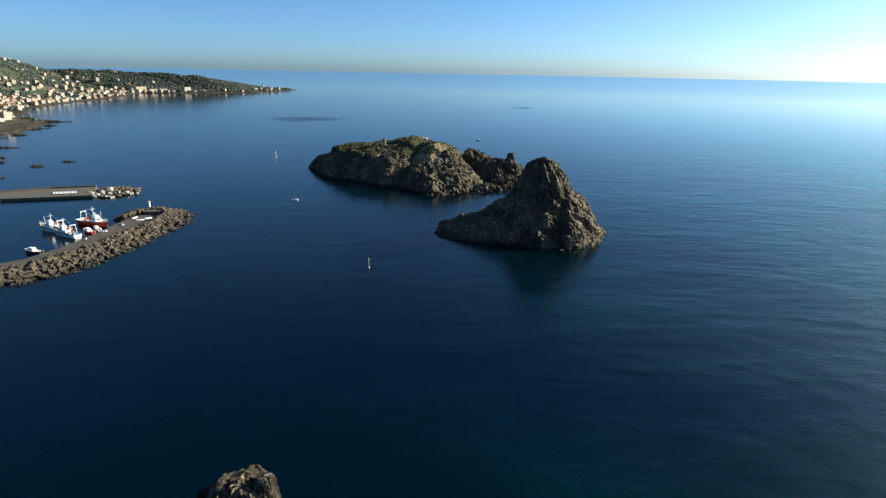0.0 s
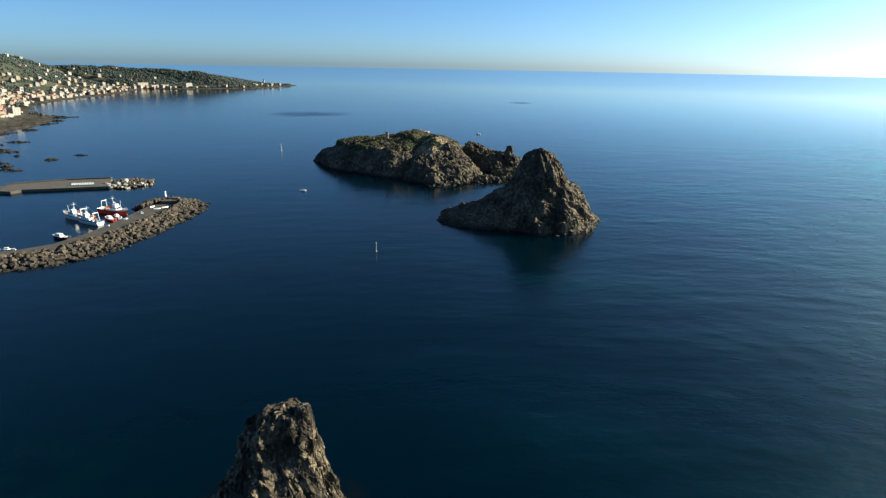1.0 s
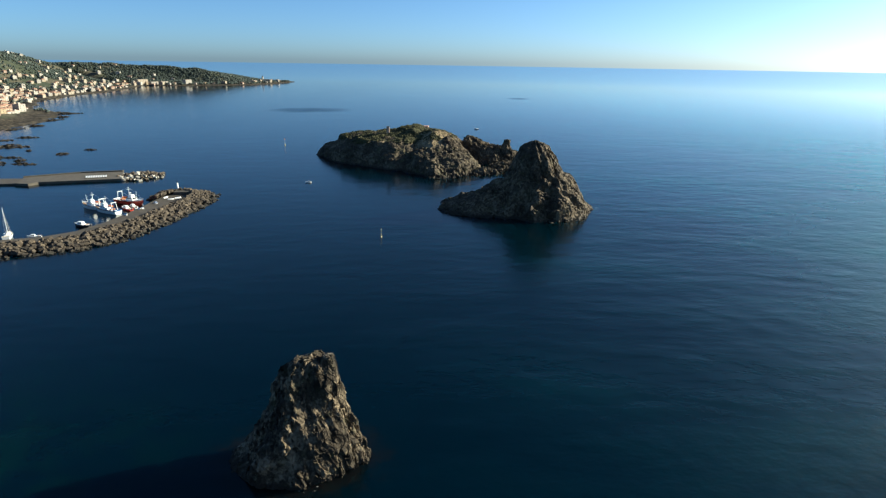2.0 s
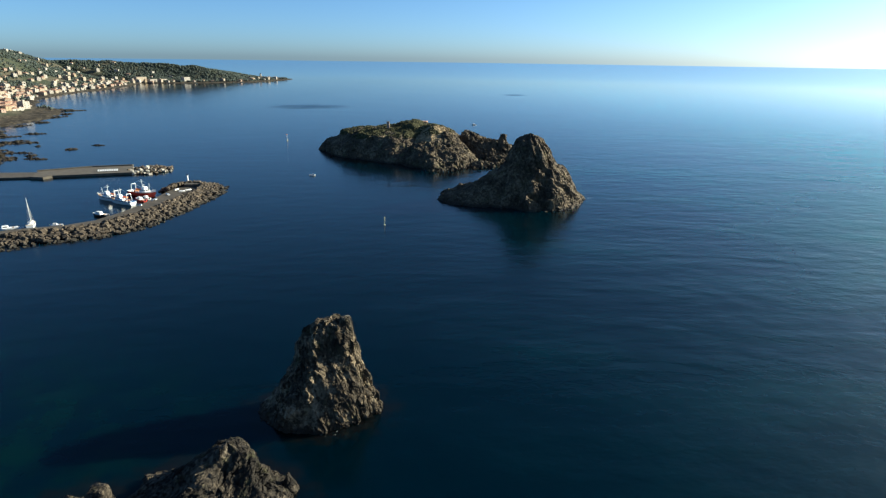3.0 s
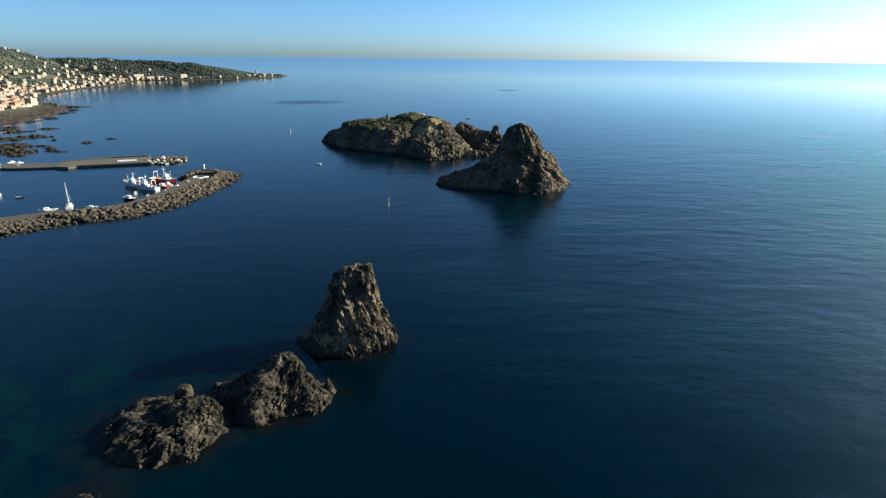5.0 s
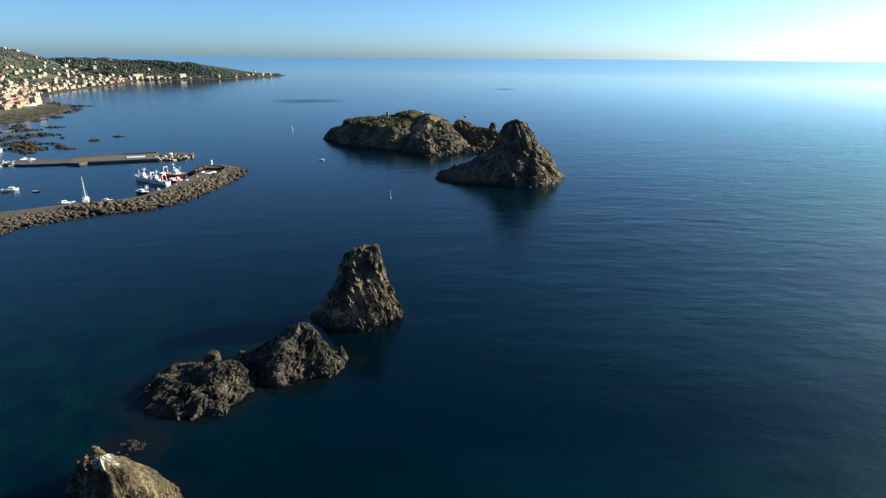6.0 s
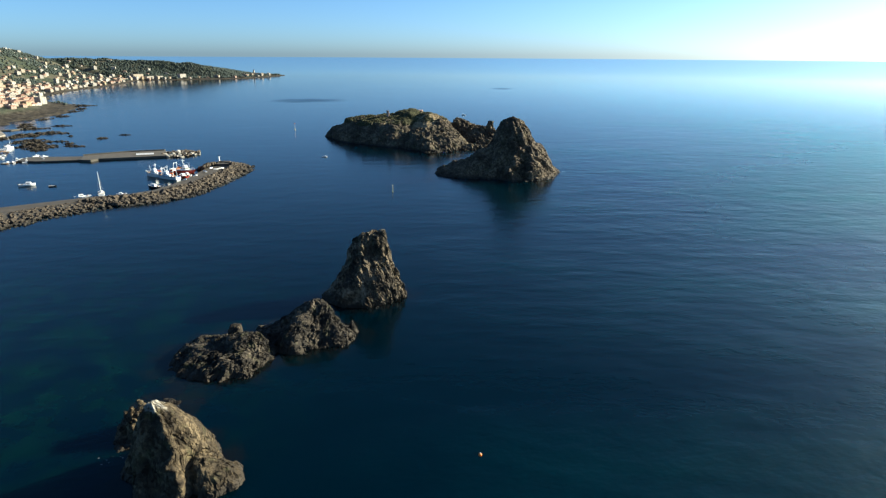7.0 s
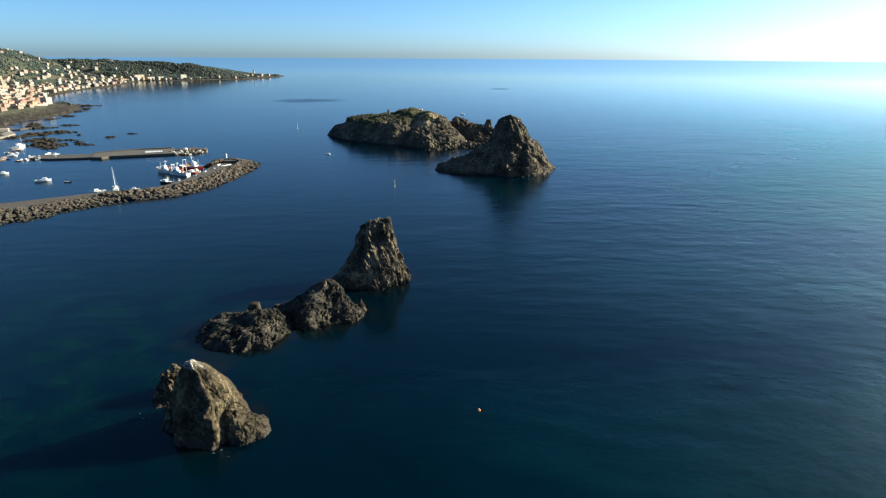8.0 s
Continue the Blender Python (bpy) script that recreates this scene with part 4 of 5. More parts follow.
def sail_boat(at, label="white sailing boat with a tall bare mast at the quay"):
    b = thing("sailing_boat", label, "boat", at=at)
    part("hull", hull_mesh("hull", 11.5, 4.0, 1.9, MAT_WHITE, 0.2, 0.8, 0.6), b)
    part("deck", deck_mesh("deck", 11.5, 4.0, 1.9, MAT_WHITE_WALL, 0.2, 0.8, 0.05), b)
    house = part("cabin", soft_box("cabin", 5.4, 2.5, 1.2, MAT_WHITE, 0.2, 0.15), b, "", pose(-0.6, 0, 1.8))
    for y in (-0.95, 0.95):
        part("window", box_mesh("window", [(0, 0, 0, 2.6, 0.06, 0.25)], MAT_GLASS), house, "", pose(0, y * 1.25, 0.45))
    part("mast", rod_mesh("mast", (0.9, 0, 1.6), (0.7, 0, 15.2), 0.16, 0.10, MAT_WHITE), b)
    part("boom", rod_mesh("boom", (0.8, 0, 2.9), (-3.9, 0, 2.8), 0.09, 0.09, MAT_WHITE), b)
    part("furled_sail", rod_mesh("furled_sail", (0.6, 0, 3.15), (-3.6, 0, 3.05), 0.24, 0.14, MAT_WHITE_WALL), b, "furled pale sail")
    part("furled_jib", rod_mesh("furled_jib", (5.3, 0, 1.9), (0.8, 0, 13.6), 0.13, 0.06, MAT_WHITE_WALL), b, "furled headsail")
    part("backstay", rod_mesh("backstay", (-5.2, 0, 1.5), (0.7, 0, 15.0), 0.025, 0.025, MAT_METAL, 5), b)
    for y in (-1, 1):
        part("spreader", rod_mesh("spreader", (0.8, 0, 8.4), (0.7, y * 1.0, 8.5), 0.05, 0.04, MAT_METAL, 5), b)
        part("shroud", rod_mesh("shroud", (0.8, y * 1.6, 1.5), (0.7, 0, 13.8), 0.025, 0.025, MAT_METAL, 5), b)
    return b


def dinghy(at):
    b = thing("dinghy", "small white dinghy lying keel up on the quay", "boat", "dinghies on the quay", at=at)
    part("hull", hull_mesh("hull", 3.8, 1.5, 0.48, MAT_WHITE, 0.3, 0.75, 0.12), b)
    part("keel", box_mesh("keel", [(0, 0, -0.2, 3.0, 0.08, 0.12)], MAT_BLUE), b, "blue painted keel")
    return b


def fish_box(at):
    b = thing("fish_box", "pale plastic fish box on the quay", "crate", "fish boxes on the quay", at=at)
    part("tub", soft_box("tub", 1.3, 1.0, 0.75, MAT_WHITE, 0.07, -0.08), b)
    part("lid", soft_box("lid", 1.36, 1.06, 0.12, MAT_BLUE, 0.04), b, "blue lid", pose(0, 0, 0.75))
    return b


def build_boats():
    fishing_boat("white trawler with blue trim moored stern-to at the quay", MAT_WHITE, pose(-194.5, 280.5, 0, 0, 0, 155), 19)
    fishing_boat("white trawler with a high bridge between two others", MAT_WHITE, pose(-206.5, 288.5, 0, 0, 0, 158), 19)
    fishing_boat("red-hulled trawler with a white wheelhouse at the quay", MAT_RED, pose(-192.5, 301.5, 0, 0, 0, -20), 21)
    motor_boat("dark-hulled launch with a white cabin beside the quay", MAT_DARK, pose(-191.5, 252, 0, 0, 0, 168), 9.5)
    motor_boat("white and red launch tied between the trawlers and the quay", MAT_RED, pose(-187.0, 287.5, 0, 0, 0, 150), 9.0)
    motor_boat("white cabin boat tied up beside the trawlers", MAT_WHITE, pose(-186.0, 293.0, 0, 0, 0, 140), 7.5)
    for x, y, turn in ((-168.6, 313.5, 40), (-171.2, 309.6, 25), (-176.5, 314.0, 70)):
        dinghy(pose(x, y, 1.78, 180, 0, turn))
    for x, y, turn in ((-178.0, 284.0, 20), (-176.8, 285.6, 50), (-178.6, 270.5, 10), (-174.5, 298.0, 35), (-176.2, 299.4, 5)):
        fish_box(pose(x, y, 1.3, 0, 0, turn))
    sail_boat(pose(-214.4, 229.5, 0, 0, 0, 118))
    motor_boat("white cabin cruiser moored along the quay", MAT_WHITE, pose(-222.5, 223.5, 0, 0, 0, 215), 9.0)
    motor_boat("small white open boat moored along the quay", MAT_WHITE, pose(-218.4, 225.6, 0, 0, 0, 205), 5.0)
    motor_boat("small white launch moored along the quay", MAT_WHITE, pose(-203.0, 231.6, 0, 0, 0, 200), 6.0)
    motor_boat("white motor cruiser at anchor inside the harbour", MAT_WHITE, pose(-278.5, 257.5, 0, 0, 0, 22), 9.5)
    motor_boat("low dark rowing boat at anchor inside the harbour", MAT_DARK, pose(-260.6, 255.5, 0, 0, 0, 10), 4.6, False)
    motor_boat("white launch at anchor inside the harbour", MAT_WHITE, pose(-324, 283, 0, 0, 0, 30), 7.5)
    motor_boat("small white boat lying offshore", MAT_WHITE, pose(-99.8, 372.8, 0, 0, 0, 15), 4.4)
    motor_boat("small white boat lying beyond the island", MAT_WHITE, pose(43.5, 738, 0, 0, 0, 160), 6.0)
    sail_boat(Matrix.LocRotScale((-397, 415, 0), Euler((0, 0, radians(70))), (0.55, 0.55, 0.75)), "white sailing boat with a bare mast in the inner basin")
    rng = random.Random(21)
    white = motor_boat("small white boat in the crowded inner basin", MAT_WHITE, pose(-336, 344, 0, 0, 0, 40), 5.5)
    blue = motor_boat("small blue boat in the crowded inner basin", MAT_BLUE, pose(-342, 352, 0, 0, 0, 60), 5.0, False)
    wood = motor_boat("small open wooden boat in the inner basin", MAT_WOOD, pose(-349, 338, 0, 0, 0, 20), 5.0, False)
    # a raft of boats off the pier's root, and rows along the basin's edge
    for n in range(24):
        a, r = rng.uniform(0, 6.28), rng.uniform(3, 15)
        copy_thing(rng.choice((white, white, blue, wood)), pose(-341 + 0.9 * r * math.cos(a), 355 + 1.3 * r * math.sin(a), 0, 0, 0, rng.uniform(0, 360)))
    for n in range(26):
        s = n / 25
        copy_thing(rng.choice((white, white, blue, wood, white)), pose(-362 - 46 * s + rng.uniform(-3, 3), 344 + 84 * s + rng.uniform(-5, 5), 0, 0, 0, 35 + rng.uniform(-40, 40)))


build_boats()


def build_buoys():
    b = thing("spar_buoy", "slim yellow spar buoy standing upright in the water", "buoy", "buoys", at=pose(-33, 240, 0))
    part("float", lathe_mesh("float", [(0.35, -0.6), (0.42, -0.1), (0.42, 0.35), (0.2, 0.6)], MAT_YELLOW), b)
    part("pole", rod_mesh("pole", (0, 0, 0.5), (0, 0, 4.0), 0.13, 0.10, MAT_YELLOW), b)
    part("topmark", lathe_mesh("topmark", [(0.05, 0), (0.3, 0.15), (0.3, 0.5), (0.05, 0.65)], MAT_YELLOW), b, "", pose(0, 0, 3.9))
    b = thing("spar_buoy", "tall pale spar buoy off the island", "buoy", "buoys", at=pose(-167, 562, 0))
    part("float", lathe_mesh("float", [(0.6, -0.6), (0.8, -0.1), (0.8, 0.5), (0.3, 0.9)], MAT_YELLOW), b)
    part("pole", rod_mesh("pole", (0, 0, 0.8), (0, 0, 6.2), 0.22, 0.16, MAT_WHITE), b)
    part("topmark", lathe_mesh("topmark", [(0.1, 0), (0.45, 0.2), (0.45, 0.8), (0.1, 1.0)], MAT_ORANGE), b, "", pose(0, 0, 5.9))
    b = thing("mooring_buoy", "small orange mooring buoy floating alone", "buoy", "buoys", at=Matrix.LocRotScale((1.5, -18, 0), None, (0.72, 0.72, 0.72)))
    part("float", lathe_mesh("float", [(0.1, -0.4), (0.45, -0.2), (0.58, 0.15), (0.48, 0.55), (0.16, 0.78)], MAT_ORANGE), b)
    part("ring", lathe_mesh("ring", [(0.10, 0), (0.14, 0.05), (0.14, 0.2), (0.08, 0.26)], MAT_WHITE), b, "white cap", pose(0, 0, 0.76))


build_buoys()

# ---- reefs, town and woods ----
def build_reefs():
    low = stack_shape([(-2, -10, 10, -8, 8), (0, -7.6, 7.6, -5.6, 5.6), (1.2, -5.6, 5.6, -4, 4), (2.2, -3, 3, -2, 2)], 110, 40, 401, 0.9, 1.2, 1.3, 2.0)
    flat = stack_shape([(-2, -16, 16, -7, 7), (0, -13, 13, -4.6, 4.6), (0.7, -10, 10, -3, 3), (1.2, -6, 6, -1.6, 1.6)], 130, 34, 409, 1.0, 1.2, 1.2, 2.0)
    peak = stack_shape([(-2, -8, 8, -7, 7), (0, -5.6, 5.6, -4.8, 4.8), (2.6, -3.6, 3.6, -3.2, 3.2), (4.6, -1.6, 1.6, -1.4, 1.4)], 110, 44, 419, 0.9, 1.4, 1.3, 2.0)
    m = MAT_REEF
    kinds = [crag("reef_rock", [q], m) for q in (low, flat, peak)]
    words = ("low dark lava rock just above the water", "flat black lava reef awash in shallow water", "dark pointed lava rock near the shore")
    spots = [(0, -350, 484, 20, 1.0), (1, -340, 511, 0, 0.7), (2, -386, 440, 40, 1.3), (1, -347, 430, -10, 1.2), (0, -362, 446, 60, 1.0), (1, -372, 418, 30, 1.6), (0, -366, 407, 10, 1.3),
             (1, -412, 470, 25, 1.2), (0, -430, 500, 70, 1.2), (1, -432, 534, 15, 0.9), (1, -470, 560, 30, 1.9), (0, -489, 578, 0, 1.8), (1, -413, 455, 50, 1.5), (2, -398, 452, 5, 1.1),
             (1, -455, 590, 10, 1.3), (0, -392, 500, 80, 0.6), (1, -378, 460, 0, 0.9), (0, -505, 600, 45, 1.6), (1, -520, 660, 80, 1.7), (1, -545, 770, 70, 1.8), (0, -560, 815, 60, 1.7), (1, -585, 868, 40, 2.2), (1, -612, 884, 20, 1.8), (0, -520, 700, 20, 1.6),
             (1, -384, 428, 20, 2.2), (0, -395, 442, 50, 2.0), (1, -404, 460, -15, 2.4), (1, -428, 520, 10, 2.4), (0, -446, 506, 35, 2.0), (1, -444, 484, 60, 2.4)]
    used = set()
    for k, x, y, turn, size in spots:
        tag = dict(label=words[k], category="rock", group="reef rocks")
        mat = Matrix.LocRotScale((x, y, 0), Euler((0, 0, radians(turn))), (size * 0.66, size * 0.66, 0.3 + 0.2 * size))
        if k not in used:
            tagged(kinds[k], **tag)
            kinds[k].matrix_basis = mat
            used.add(k)
        else:
            o = kinds[k].copy()
            scene.collection.objects.link(o)
            o.matrix_basis = mat
    # narrow masonry jetties on the inner shore
    j = structure("jetty_north", slab("jetty", [(-500, 533), (-482, 541), (-472, 569), (-476, 571), (-487, 546), (-503, 538)], -2, 1.1, MAT_CONCRETE), "pale low masonry jetty among reefs")
    j["category"] = "jetty"
    j = structure("pavement_harbour", slab("pavement", [(-560, 455), (-452, 462), (-460, 500), (-482, 526), (-520, 548), (-565, 540)], -2, 1.5, MAT_PAVING), "pale worn paving round the inner harbour")
    j["category"] = "pavement"


MAT_PAVING = plain("pale_paving", (0.24, 0.21, 0.17), 0.9, 0, 0.4, 0.2)
MAT_REEF = rock_material("black_lava", (0.016, 0.013, 0.010), (0.05, 0.041, 0.029), (0.12, 0.098, 0.064))
build_reefs()


def house(label, w, d, h, wall, roof, hip, storeys, bays):
    b = thing("house", label, "house", "houses along the coast")
    part("wall", soft_box("wall", w, d, h, wall, 0.06), b)
    if hip:
        o, t = 0.4, min(w, d) * 0.42
        bm = [(-w / 2 - o, -d / 2 - o, h), (w / 2 + o, -d / 2 - o, h), (w / 2 + o, d / 2 + o, h), (-w / 2 - o, d / 2 + o, h)]
        lift = min(w, d) * 0.22
        v = bm + [(x, y, h - 0.25) for x, y, _ in bm]
        if w >= d:
            v += [(-w / 2 + t, 0, h + lift), (w / 2 - t, 0, h + lift)]
            f = [[0, 1, 9, 8], [1, 2, 9], [2, 3, 8, 9], [3, 0, 8]]
        else:
            v += [(0, -d / 2 + t, h + lift), (0, d / 2 - t, h + lift)]
            f = [[0, 1, 8], [1, 2, 9, 8], [2, 3, 9], [3, 0, 8, 9]]
        f += [[4, 5, 1, 0], [5, 6, 2, 1], [6, 7, 3, 2], [7, 4, 0, 3], [7, 6, 5, 4]]
        part("roof", mesh_of("roof", v, f, roof), b, "hipped clay tile roof")
    else:
        part("roof", box_mesh("roof", [(0, 0, h, w - 0.5, d - 0.5, 0.12)], roof), b, "flat terrace roof")
        rim = [(0, -d / 2 + 0.12, h, w, 0.24, 0.8), (0, d / 2 - 0.12, h, w, 0.24, 0.8), (-w / 2 + 0.12, 0, h, 0.24, d - 0.48, 0.8), (w / 2 - 0.12, 0, h, 0.24, d - 0.48, 0.8)]
        part("parapet", box_mesh("parapet", rim, wall), b)
        part("stair_head", soft_box("stair_head", w * 0.3, d * 0.3, 2.3, wall, 0.05), b, "", pose(-w * 0.2, d * 0.2, h + 0.1))
    front = box_mesh("window", [(0, 0, 0, 0.9, 0.10, 1.3)], MAT_GLASS)
    side = box_mesh("window", [(0, 0, 0, 0.10, 0.9, 1.3)], MAT_GLASS)
    for s in range(storeys):
        z = 0.9 + s * (h - 0.3) / storeys
        for n in range(bays):
            part("window", front, b, "", pose((n - (bays - 1) / 2) * w / bays, -d / 2, z))
        for n in range(max(1, bays - 1)):
            part("window", side, b, "", pose(w / 2, (n - (max(1, bays - 1) - 1) / 2) * d / max(1, bays - 1), z))
    return b


def build_town():
    kinds = [
        house("white flat-roofed house among coastal houses", 11, 9, 6.6, MAT_WHITE_WALL, MAT_FLATROOF, False, 2, 3),
        house("cream house with a hipped tile roof", 12, 9, 6.4, MAT_CREAM, MAT_TILE, True, 2, 3),
        house("pink stucco house with a tile roof", 9, 9, 6.2, MAT_PINK, MAT_TILE, True, 2, 2),
        house("ochre stucco house with a tile roof", 10, 8, 9.0, MAT_OCHRE, MAT_TILE, True, 3, 2),
        house("white three-storey block with a flat roof", 13, 10, 9.6, MAT_WHITE_WALL, MAT_FLATROOF, False, 3, 3),
        house("cream three-storey block with a flat roof", 15, 10, 10.0, MAT_CREAM, MAT_FLATROOF, False, 3, 4),
        house("small white house with a tile roof", 8, 7, 4.2, MAT_WHITE_WALL, MAT_TILE, True, 1, 2),
    ]
    rng = random.Random(33)
    spots = []

    def free(x, y, gap):
        return all((x - a) ** 2 + (y - b) ** 2 > gap * gap for a, b in spots)

    def seen(x, y):
        return x > -40 - 0.77 * (y + 140)

    far = []

    def put(kind, x, y, turn, distant=False):
        z = float(land_height(np.array([x]), np.array([y]))[0])
        size = rng.uniform(0.72, 1.05)
        m = Matrix.LocRotScale((x, y, z - 0.6), Euler((0, 0, radians(turn))), (size, size, size * rng.uniform(0.8, 1.1)))
        spots.append((x, y))
        if distant:
            far.append((kind, m))
        elif kind.get("used"):
            copy_thing(kind, m)
        else:
            kind.matrix_basis = m
            kind["used"] = 1

    # the town on its point: close-set streets
    for row in range(52):
        for col in range(18):
            y = 652 + row * 12 + rng.uniform(-2.5, 2.5)
            d = 52 + col * 12 + rng.uniform(-2.5, 2.5)
            x = float(np.interp(y, SHORE_Y, SHORE_X)) - d
            if y > 860:
                x -= 10
            if seen(x, y) and free(x, y, 9.6) and rng.random() < (0.93 if col < 10 else 0.6) * (1.0 if y < 1010 else 0.62):
                put(rng.choices(kinds, (3, 6, 8, 4, 2, 3, 4))[0], x, y, -18 + rng.uniform(-14, 14), y > 985)
    # along the bay
    for n in range(900):
        y = rng.uniform(1040, 1880)
        d = 16 + 210 * rng.random() ** 1.7
        x = float(np.interp(y, SHORE_Y, SHORE_X)) - d
        if seen(x, y) and free(x, y, 14 + 0.06 * d) and len(spots) < 800:
            put(rng.choices(kinds, (4, 5, 3, 2, 3, 4, 5))[0], x, y, -18 + rng.uniform(-18, 18), y > 1330 or x < float(np.interp(y, SHORE_Y, SHORE_X)) - 150)
    # thinly over the hillside and the cape
    for n in range(130):
        y = rng.uniform(1100, 2000)
        x = float(np.interp(y, SHORE_Y, SHORE_X)) - rng.uniform(180, 420)
        if seen(x, y) and free(x, y, 34):
            put(rng.choices(kinds, (4, 3, 1, 1, 2, 2, 4))[0], x, y, rng.uniform(-40, 20), True)
    for n in range(36):
        y = rng.uniform(1880, 2290)
        x = float(np.interp(y, SHORE_Y, SHORE_X)) - rng.uniform(22, 70)
        if free(x, y, 26):
            put(rng.choices(kinds, (4, 3, 1, 1, 4, 3, 4))[0], x, y, rng.uniform(-35, 5), True)
    for k in kinds:
        if "used" in k:
            del k["used"]
    # the distant houses of the bay and hillside, as one mesh
    slots, verts, faces, picks = {}, [], [], []
    for kind, m in far:
        for o in kind.children:
            b, w = len(verts), m @ o.matrix_basis
            verts += [tuple(w @ q.co) for q in o.data.vertices]
            faces += [[i + b for i in q.vertices] for q in o.data.polygons]
            picks += [slots.setdefault(o.data.materials[0].name, len(slots))] * len(o.data.polygons)
    me = mesh_of("distant_houses", verts, faces, bpy.data.materials[list(slots)[0]])
    for name in list(slots)[1:]:
        me.materials.append(bpy.data.materials[name])
    me.polygons.foreach_set("material_index", picks)
    tagged(new("distant_houses", me), "distant pale houses along the bay and hills", "houses", "", "stuff")
    return spots


def big_block(name, label, at, w, d, h, wall, storeys, bays, category="building"):
    b = thing(name, label, category, at=at)
    part("wall", soft_box("wall", w, d, h, wall, 0.08), b)
    part("roof", box_mesh("roof", [(0, 0, h, w - 0.6, d - 0.6, 0.15)], MAT_FLATROOF), b, "flat grey roof")
    pane = box_mesh("window", [(0, 0, 0, 1.2, 0.12, 1.5)], MAT_GLASS)
    for s in range(storeys):
        for n in range(bays):
            part("window", pane, b, "", pose((n - (bays - 1) / 2) * w / bays, -d / 2, 0.9 + s * h / storeys))
    return b


def ground_at(x, y):
    return float(land_height(np.array([x]), np.array([y]))[0])


def build_landmarks():
    for x, y, w, h, label in ((-968, 1858, 34, 16, "large cream seafront hotel with rows of windows"), (-925, 1882, 60, 8, "long low white seafront building"), (-842, 1905, 22, 15, "tall pale block by the shore")):
        big_block("hotel", label, pose(x, y, ground_at(x, y) - 1, 0, 0, 58), w, 16, h, MAT_CREAM if "cream" in label else MAT_WHITE_WALL, max(2, int(h / 3.6)), int(w / 5.5))
    big_block("villa", "broad white villa high on the hillside", pose(-1190, 1500, ground_at(-1190, 1500) - 1, 0, 0, 25), 38, 14, 9, MAT_WHITE_WALL, 3, 8)
    big_block("warehouse", "low white harbour shed on the quay", pose(-489, 512, ground_at(-489, 512) - 0.5, 0, 0, 28), 24, 9, 4.6, MAT_WHITE_WALL, 1, 4)
    # the cape's light
    x, y = -688, 2215
    lamp = thing("lighthouse", "white lighthouse above the wooded cape", "lighthouse", at=pose(x, y, ground_at(x, y) - 1))
    part("tower", lathe_mesh("tower", [(4.2, 0), (3.4, 3), (3.0, 15), (3.9, 15.4), (3.9, 16.2)], MAT_WHITE_WALL), lamp)
    part("lantern", lathe_mesh("lantern", [(1.8, 0), (1.8, 2.2), (2.1, 2.4), (0.2, 3.8)], MAT_GLASS), lamp, "", pose(0, 0, 16.2))
    part("keepers_house", soft_box("keepers_house", 20, 12, 7, MAT_CREAM, 0.1), lamp, "cream keeper's house", pose(9, -4, 0, 0, 0, 20))


def clump_mesh(rng):
    """One small uneven ball of leaves."""
    bm = bmesh.new()
    bmesh.ops.create_icosphere(bm, subdivisions=1, radius=1.0)
    out = [q.co * rng.uniform(0.72, 1.2) for q in bm.verts], [[q.index for q in f.verts] for f in bm.faces]
    bm.free()
    return out


def scatter_leaves(name, spots, material, seed):
    rng = random.Random(seed)
    kinds = [clump_mesh(rng) for _ in range(12)]
    verts, faces = [], []
    for x, y, z, r, tall in spots:
        v, f = rng.choice(kinds)
        b, c, s = len(verts), math.cos(rng.uniform(0, 6.28)), math.sin(rng.uniform(0, 6.28))
        verts += [(x + r * (q.x * c - q.y * s), y + r * (q.x * s + q.y * c), z + r * tall * q.z) for q in v]
        faces += [[i + b for i in t] for t in f]
    return mesh_of(name, verts, faces, material, True)


def build_woods(houses):
    rng = random.Random(44)
    taken = set((round(x / 14), round(y / 14)) for x, y in houses)
    xs, ys, ds = [], [], []
    for n in range(52000):
        y = 700 + 1640 * rng.random() ** 0.8
        d = 16 + 520 * rng.random() ** 1.2
        xs.append(float(np.interp(y, SHORE_Y, SHORE_X)) - d)
        ys.append(y)
        ds.append(d)
    xs, ys, ds = np.array(xs), np.array(ys), np.array(ds)
    thick = rough_noise(np.stack([xs / 70, ys / 70, 0 * xs], 1), 3, 0.6, 501)
    hs = land_height(xs, ys)
    spots = []
    for x, y, d, t, h in zip(xs, ys, ds, thick, hs):
        if x < -60 - 0.77 * (y + 140) or h < 3 or (round(x / 14), round(y / 14)) in taken:
            continue
        want = 0.38 + 0.9 * t + (0.55 if d > 170 else 0.0) + (0.6 if y > 1900 else 0) - (0.5 if y < 1010 else 0)
        if rng.random() < want:
            r = rng.uniform(1.4, 3.2)
            spots.append((x, y, h + r * 0.7, r, rng.uniform(0.7, 1.15)))
    ob = new("woodland", scatter_leaves("woodland", spots, MAT_WOODS, 7))
    tagged(ob, "dark evergreen trees over the coastal hills", "trees", "", "stuff")


HOUSES = build_town()
build_landmarks()
build_woods(HOUSES)


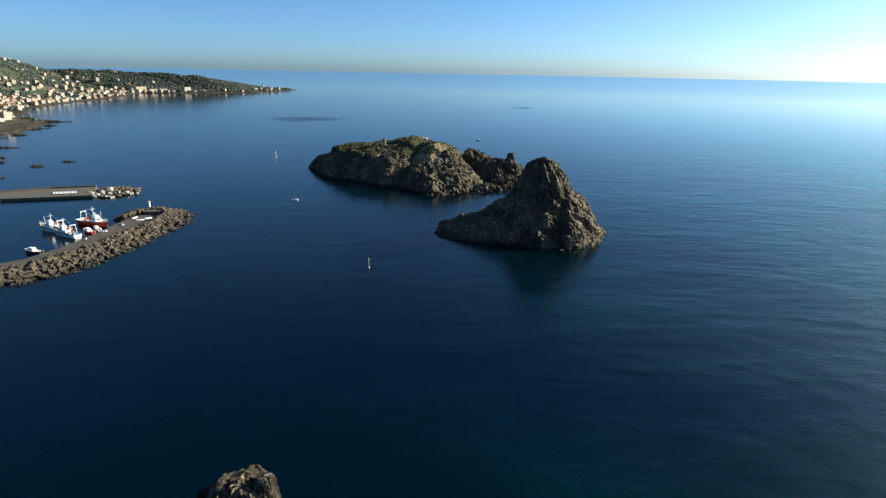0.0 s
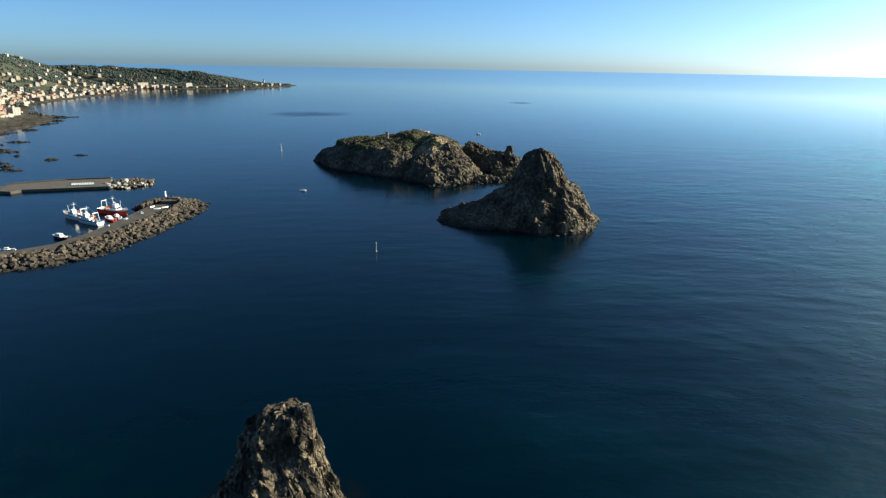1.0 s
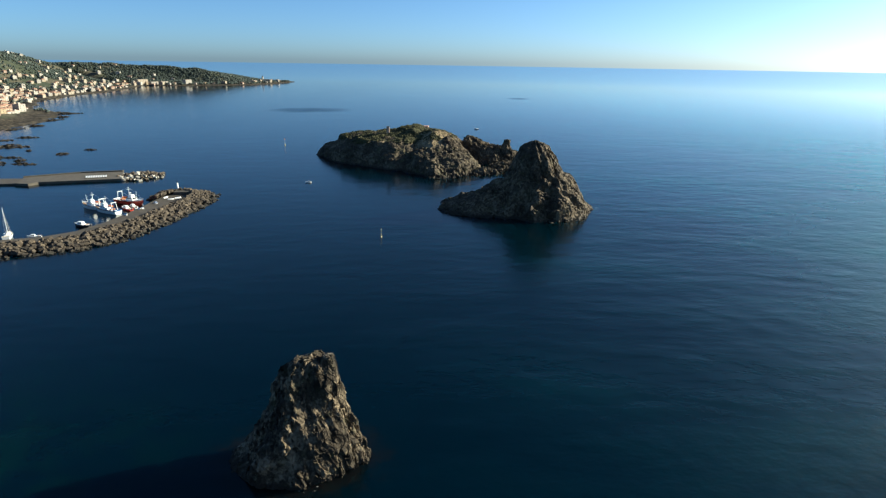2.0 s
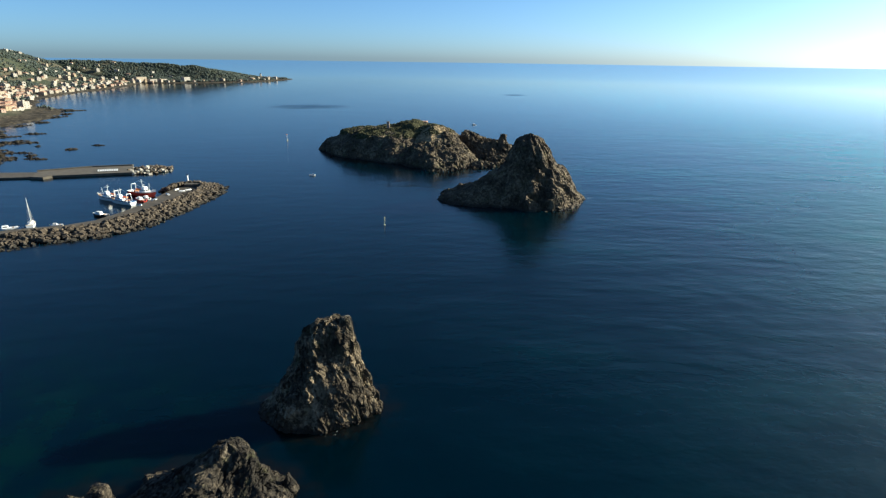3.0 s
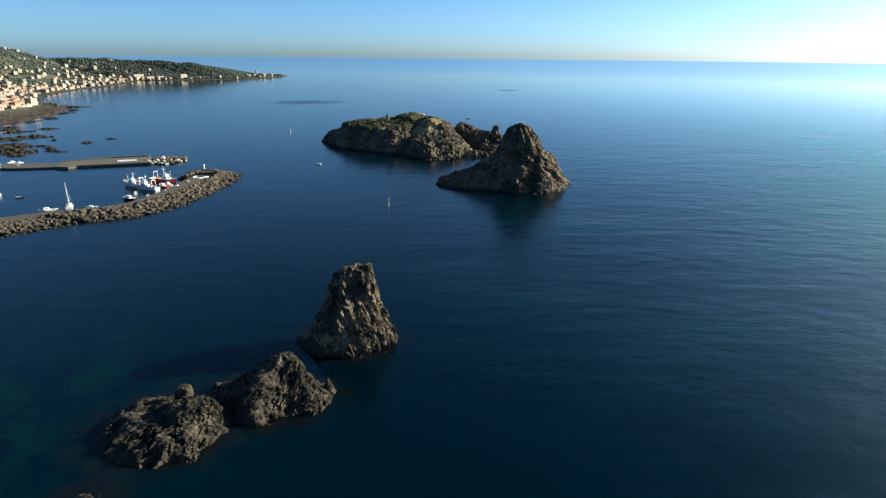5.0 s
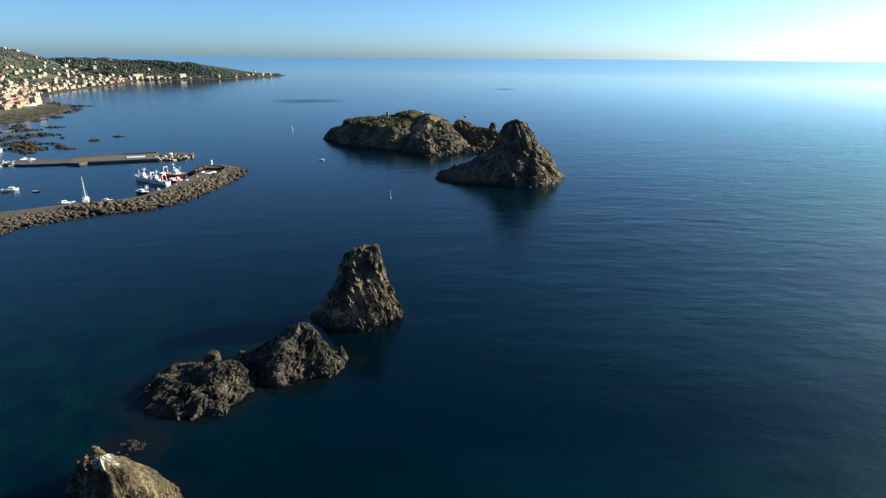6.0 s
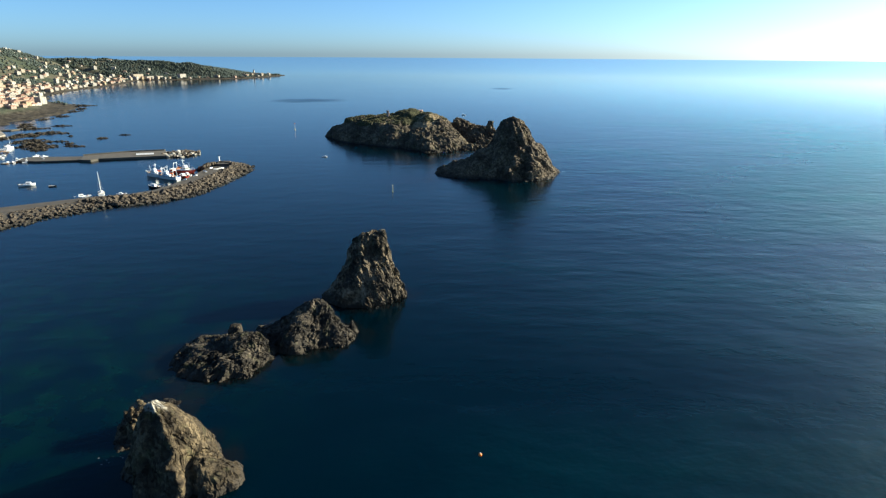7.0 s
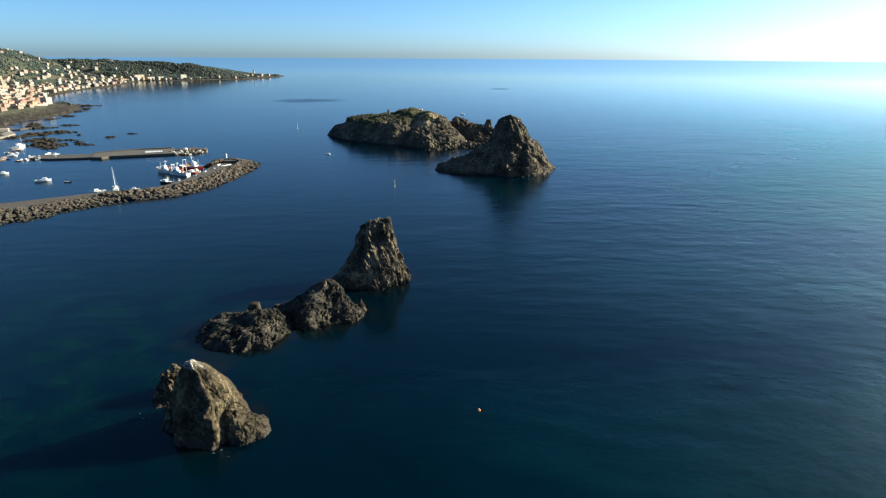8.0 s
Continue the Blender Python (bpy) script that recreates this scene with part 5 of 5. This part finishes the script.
def build_island_top():
    rng = random.Random(61)
    spots = []
    for v, share in ((ISLE_TOP[0], 0.42), (ISLE_TOP[1], 0.12)):
        thick = rough_noise(v / 9.0, 3, 0.6, 601)
        for (x, y, z), t in zip(v, thick):
            low = 15.5 if x < -60 else (18.0 if share > 0.2 else 20.5)
            if z > low and rng.random() < share * (0.55 + t) * min(1.0, (z - low) / 3 + 0.25):
                r = rng.uniform(0.3, 0.85)
                spots.append((x, y, z + r * 0.35, r, rng.uniform(0.6, 1.0)))
    ob = new("scrub", scatter_leaves("scrub", spots, MAT_SCRUB, 9))
    tagged(ob, "low olive scrub over the island's top", "scrub", "", "stuff")
    tower = thing("ruin", "small weathered stone tower on the island's brow", "tower", at=pose(-51.5, 483, 22.8))
    part("wall", soft_box("wall", 2.6, 2.6, 6.4, MAT_PINK, 0.12, 0.08), tower)
    part("cap", soft_box("cap", 3.0, 3.0, 0.5, MAT_CONCRETE, 0.08), tower, "pale stone cap", pose(0, 0, 6.3))
    hut = thing("research_house", "long low reddish house on the island's top", "house", at=pose(-22, 502, 24.0, 0, 0, -6))
    part("wall", soft_box("wall", 13, 7, 4.0, MAT_PINK, 0.08), hut)
    part("roof", soft_box("roof", 14, 8, 0.5, MAT_TILE, 0.08, 0.1), hut, "dark clay roof", pose(0, 0, 4.0))
    for n in range(4):
        part("window", box_mesh("window", [(0, 0, 0, 1.0, 0.1, 1.3)], MAT_GLASS), hut, "", pose(-4.5 + 3 * n, -3.5, 1.6))
    part("chimney", soft_box("chimney", 0.9, 0.9, 1.8, MAT_PINK, 0.05), hut, "", pose(-1, 0.5, 4.3))


build_island_top()


def build_foam():
    rng = random.Random(71)
    verts, faces = [], []
    for x, y, reach, count in ((-79, -18.5, 3.0, 7), (-38.8, 34.5, 2.6, 12), (-60, 17.5, 3.0, 8), (-30, 61, 2.5, 5), (-76, 3, 3.0, 8), (94, 309, 3.0, 8), (-57, -33, 3.0, 4)):
        for n in range(count):
            cx, cy, r = x + rng.gauss(0, reach * 0.6), y + rng.gauss(0, reach * 0.4), rng.uniform(0.04, 0.15)
            b = len(verts)
            verts += [(cx + r * rng.uniform(0.5, 1.4) * 1.8 * math.cos(a), cy + r * rng.uniform(0.5, 1.3) * math.sin(a), 0.02) for a in [k * math.pi / 5 for k in range(10)]]
            faces.append([b + k for k in range(10)])
    ob = new("foam", mesh_of("foam", verts, faces, MAT_FOAM))
    tagged(ob, "scraps of white foam where swell meets rock", "foam", "", "stuff")


MAT_FOAM = plain("sea_foam", (0.22, 0.22, 0.22), 0.8, 0, 0.6, 3.0)
build_foam()
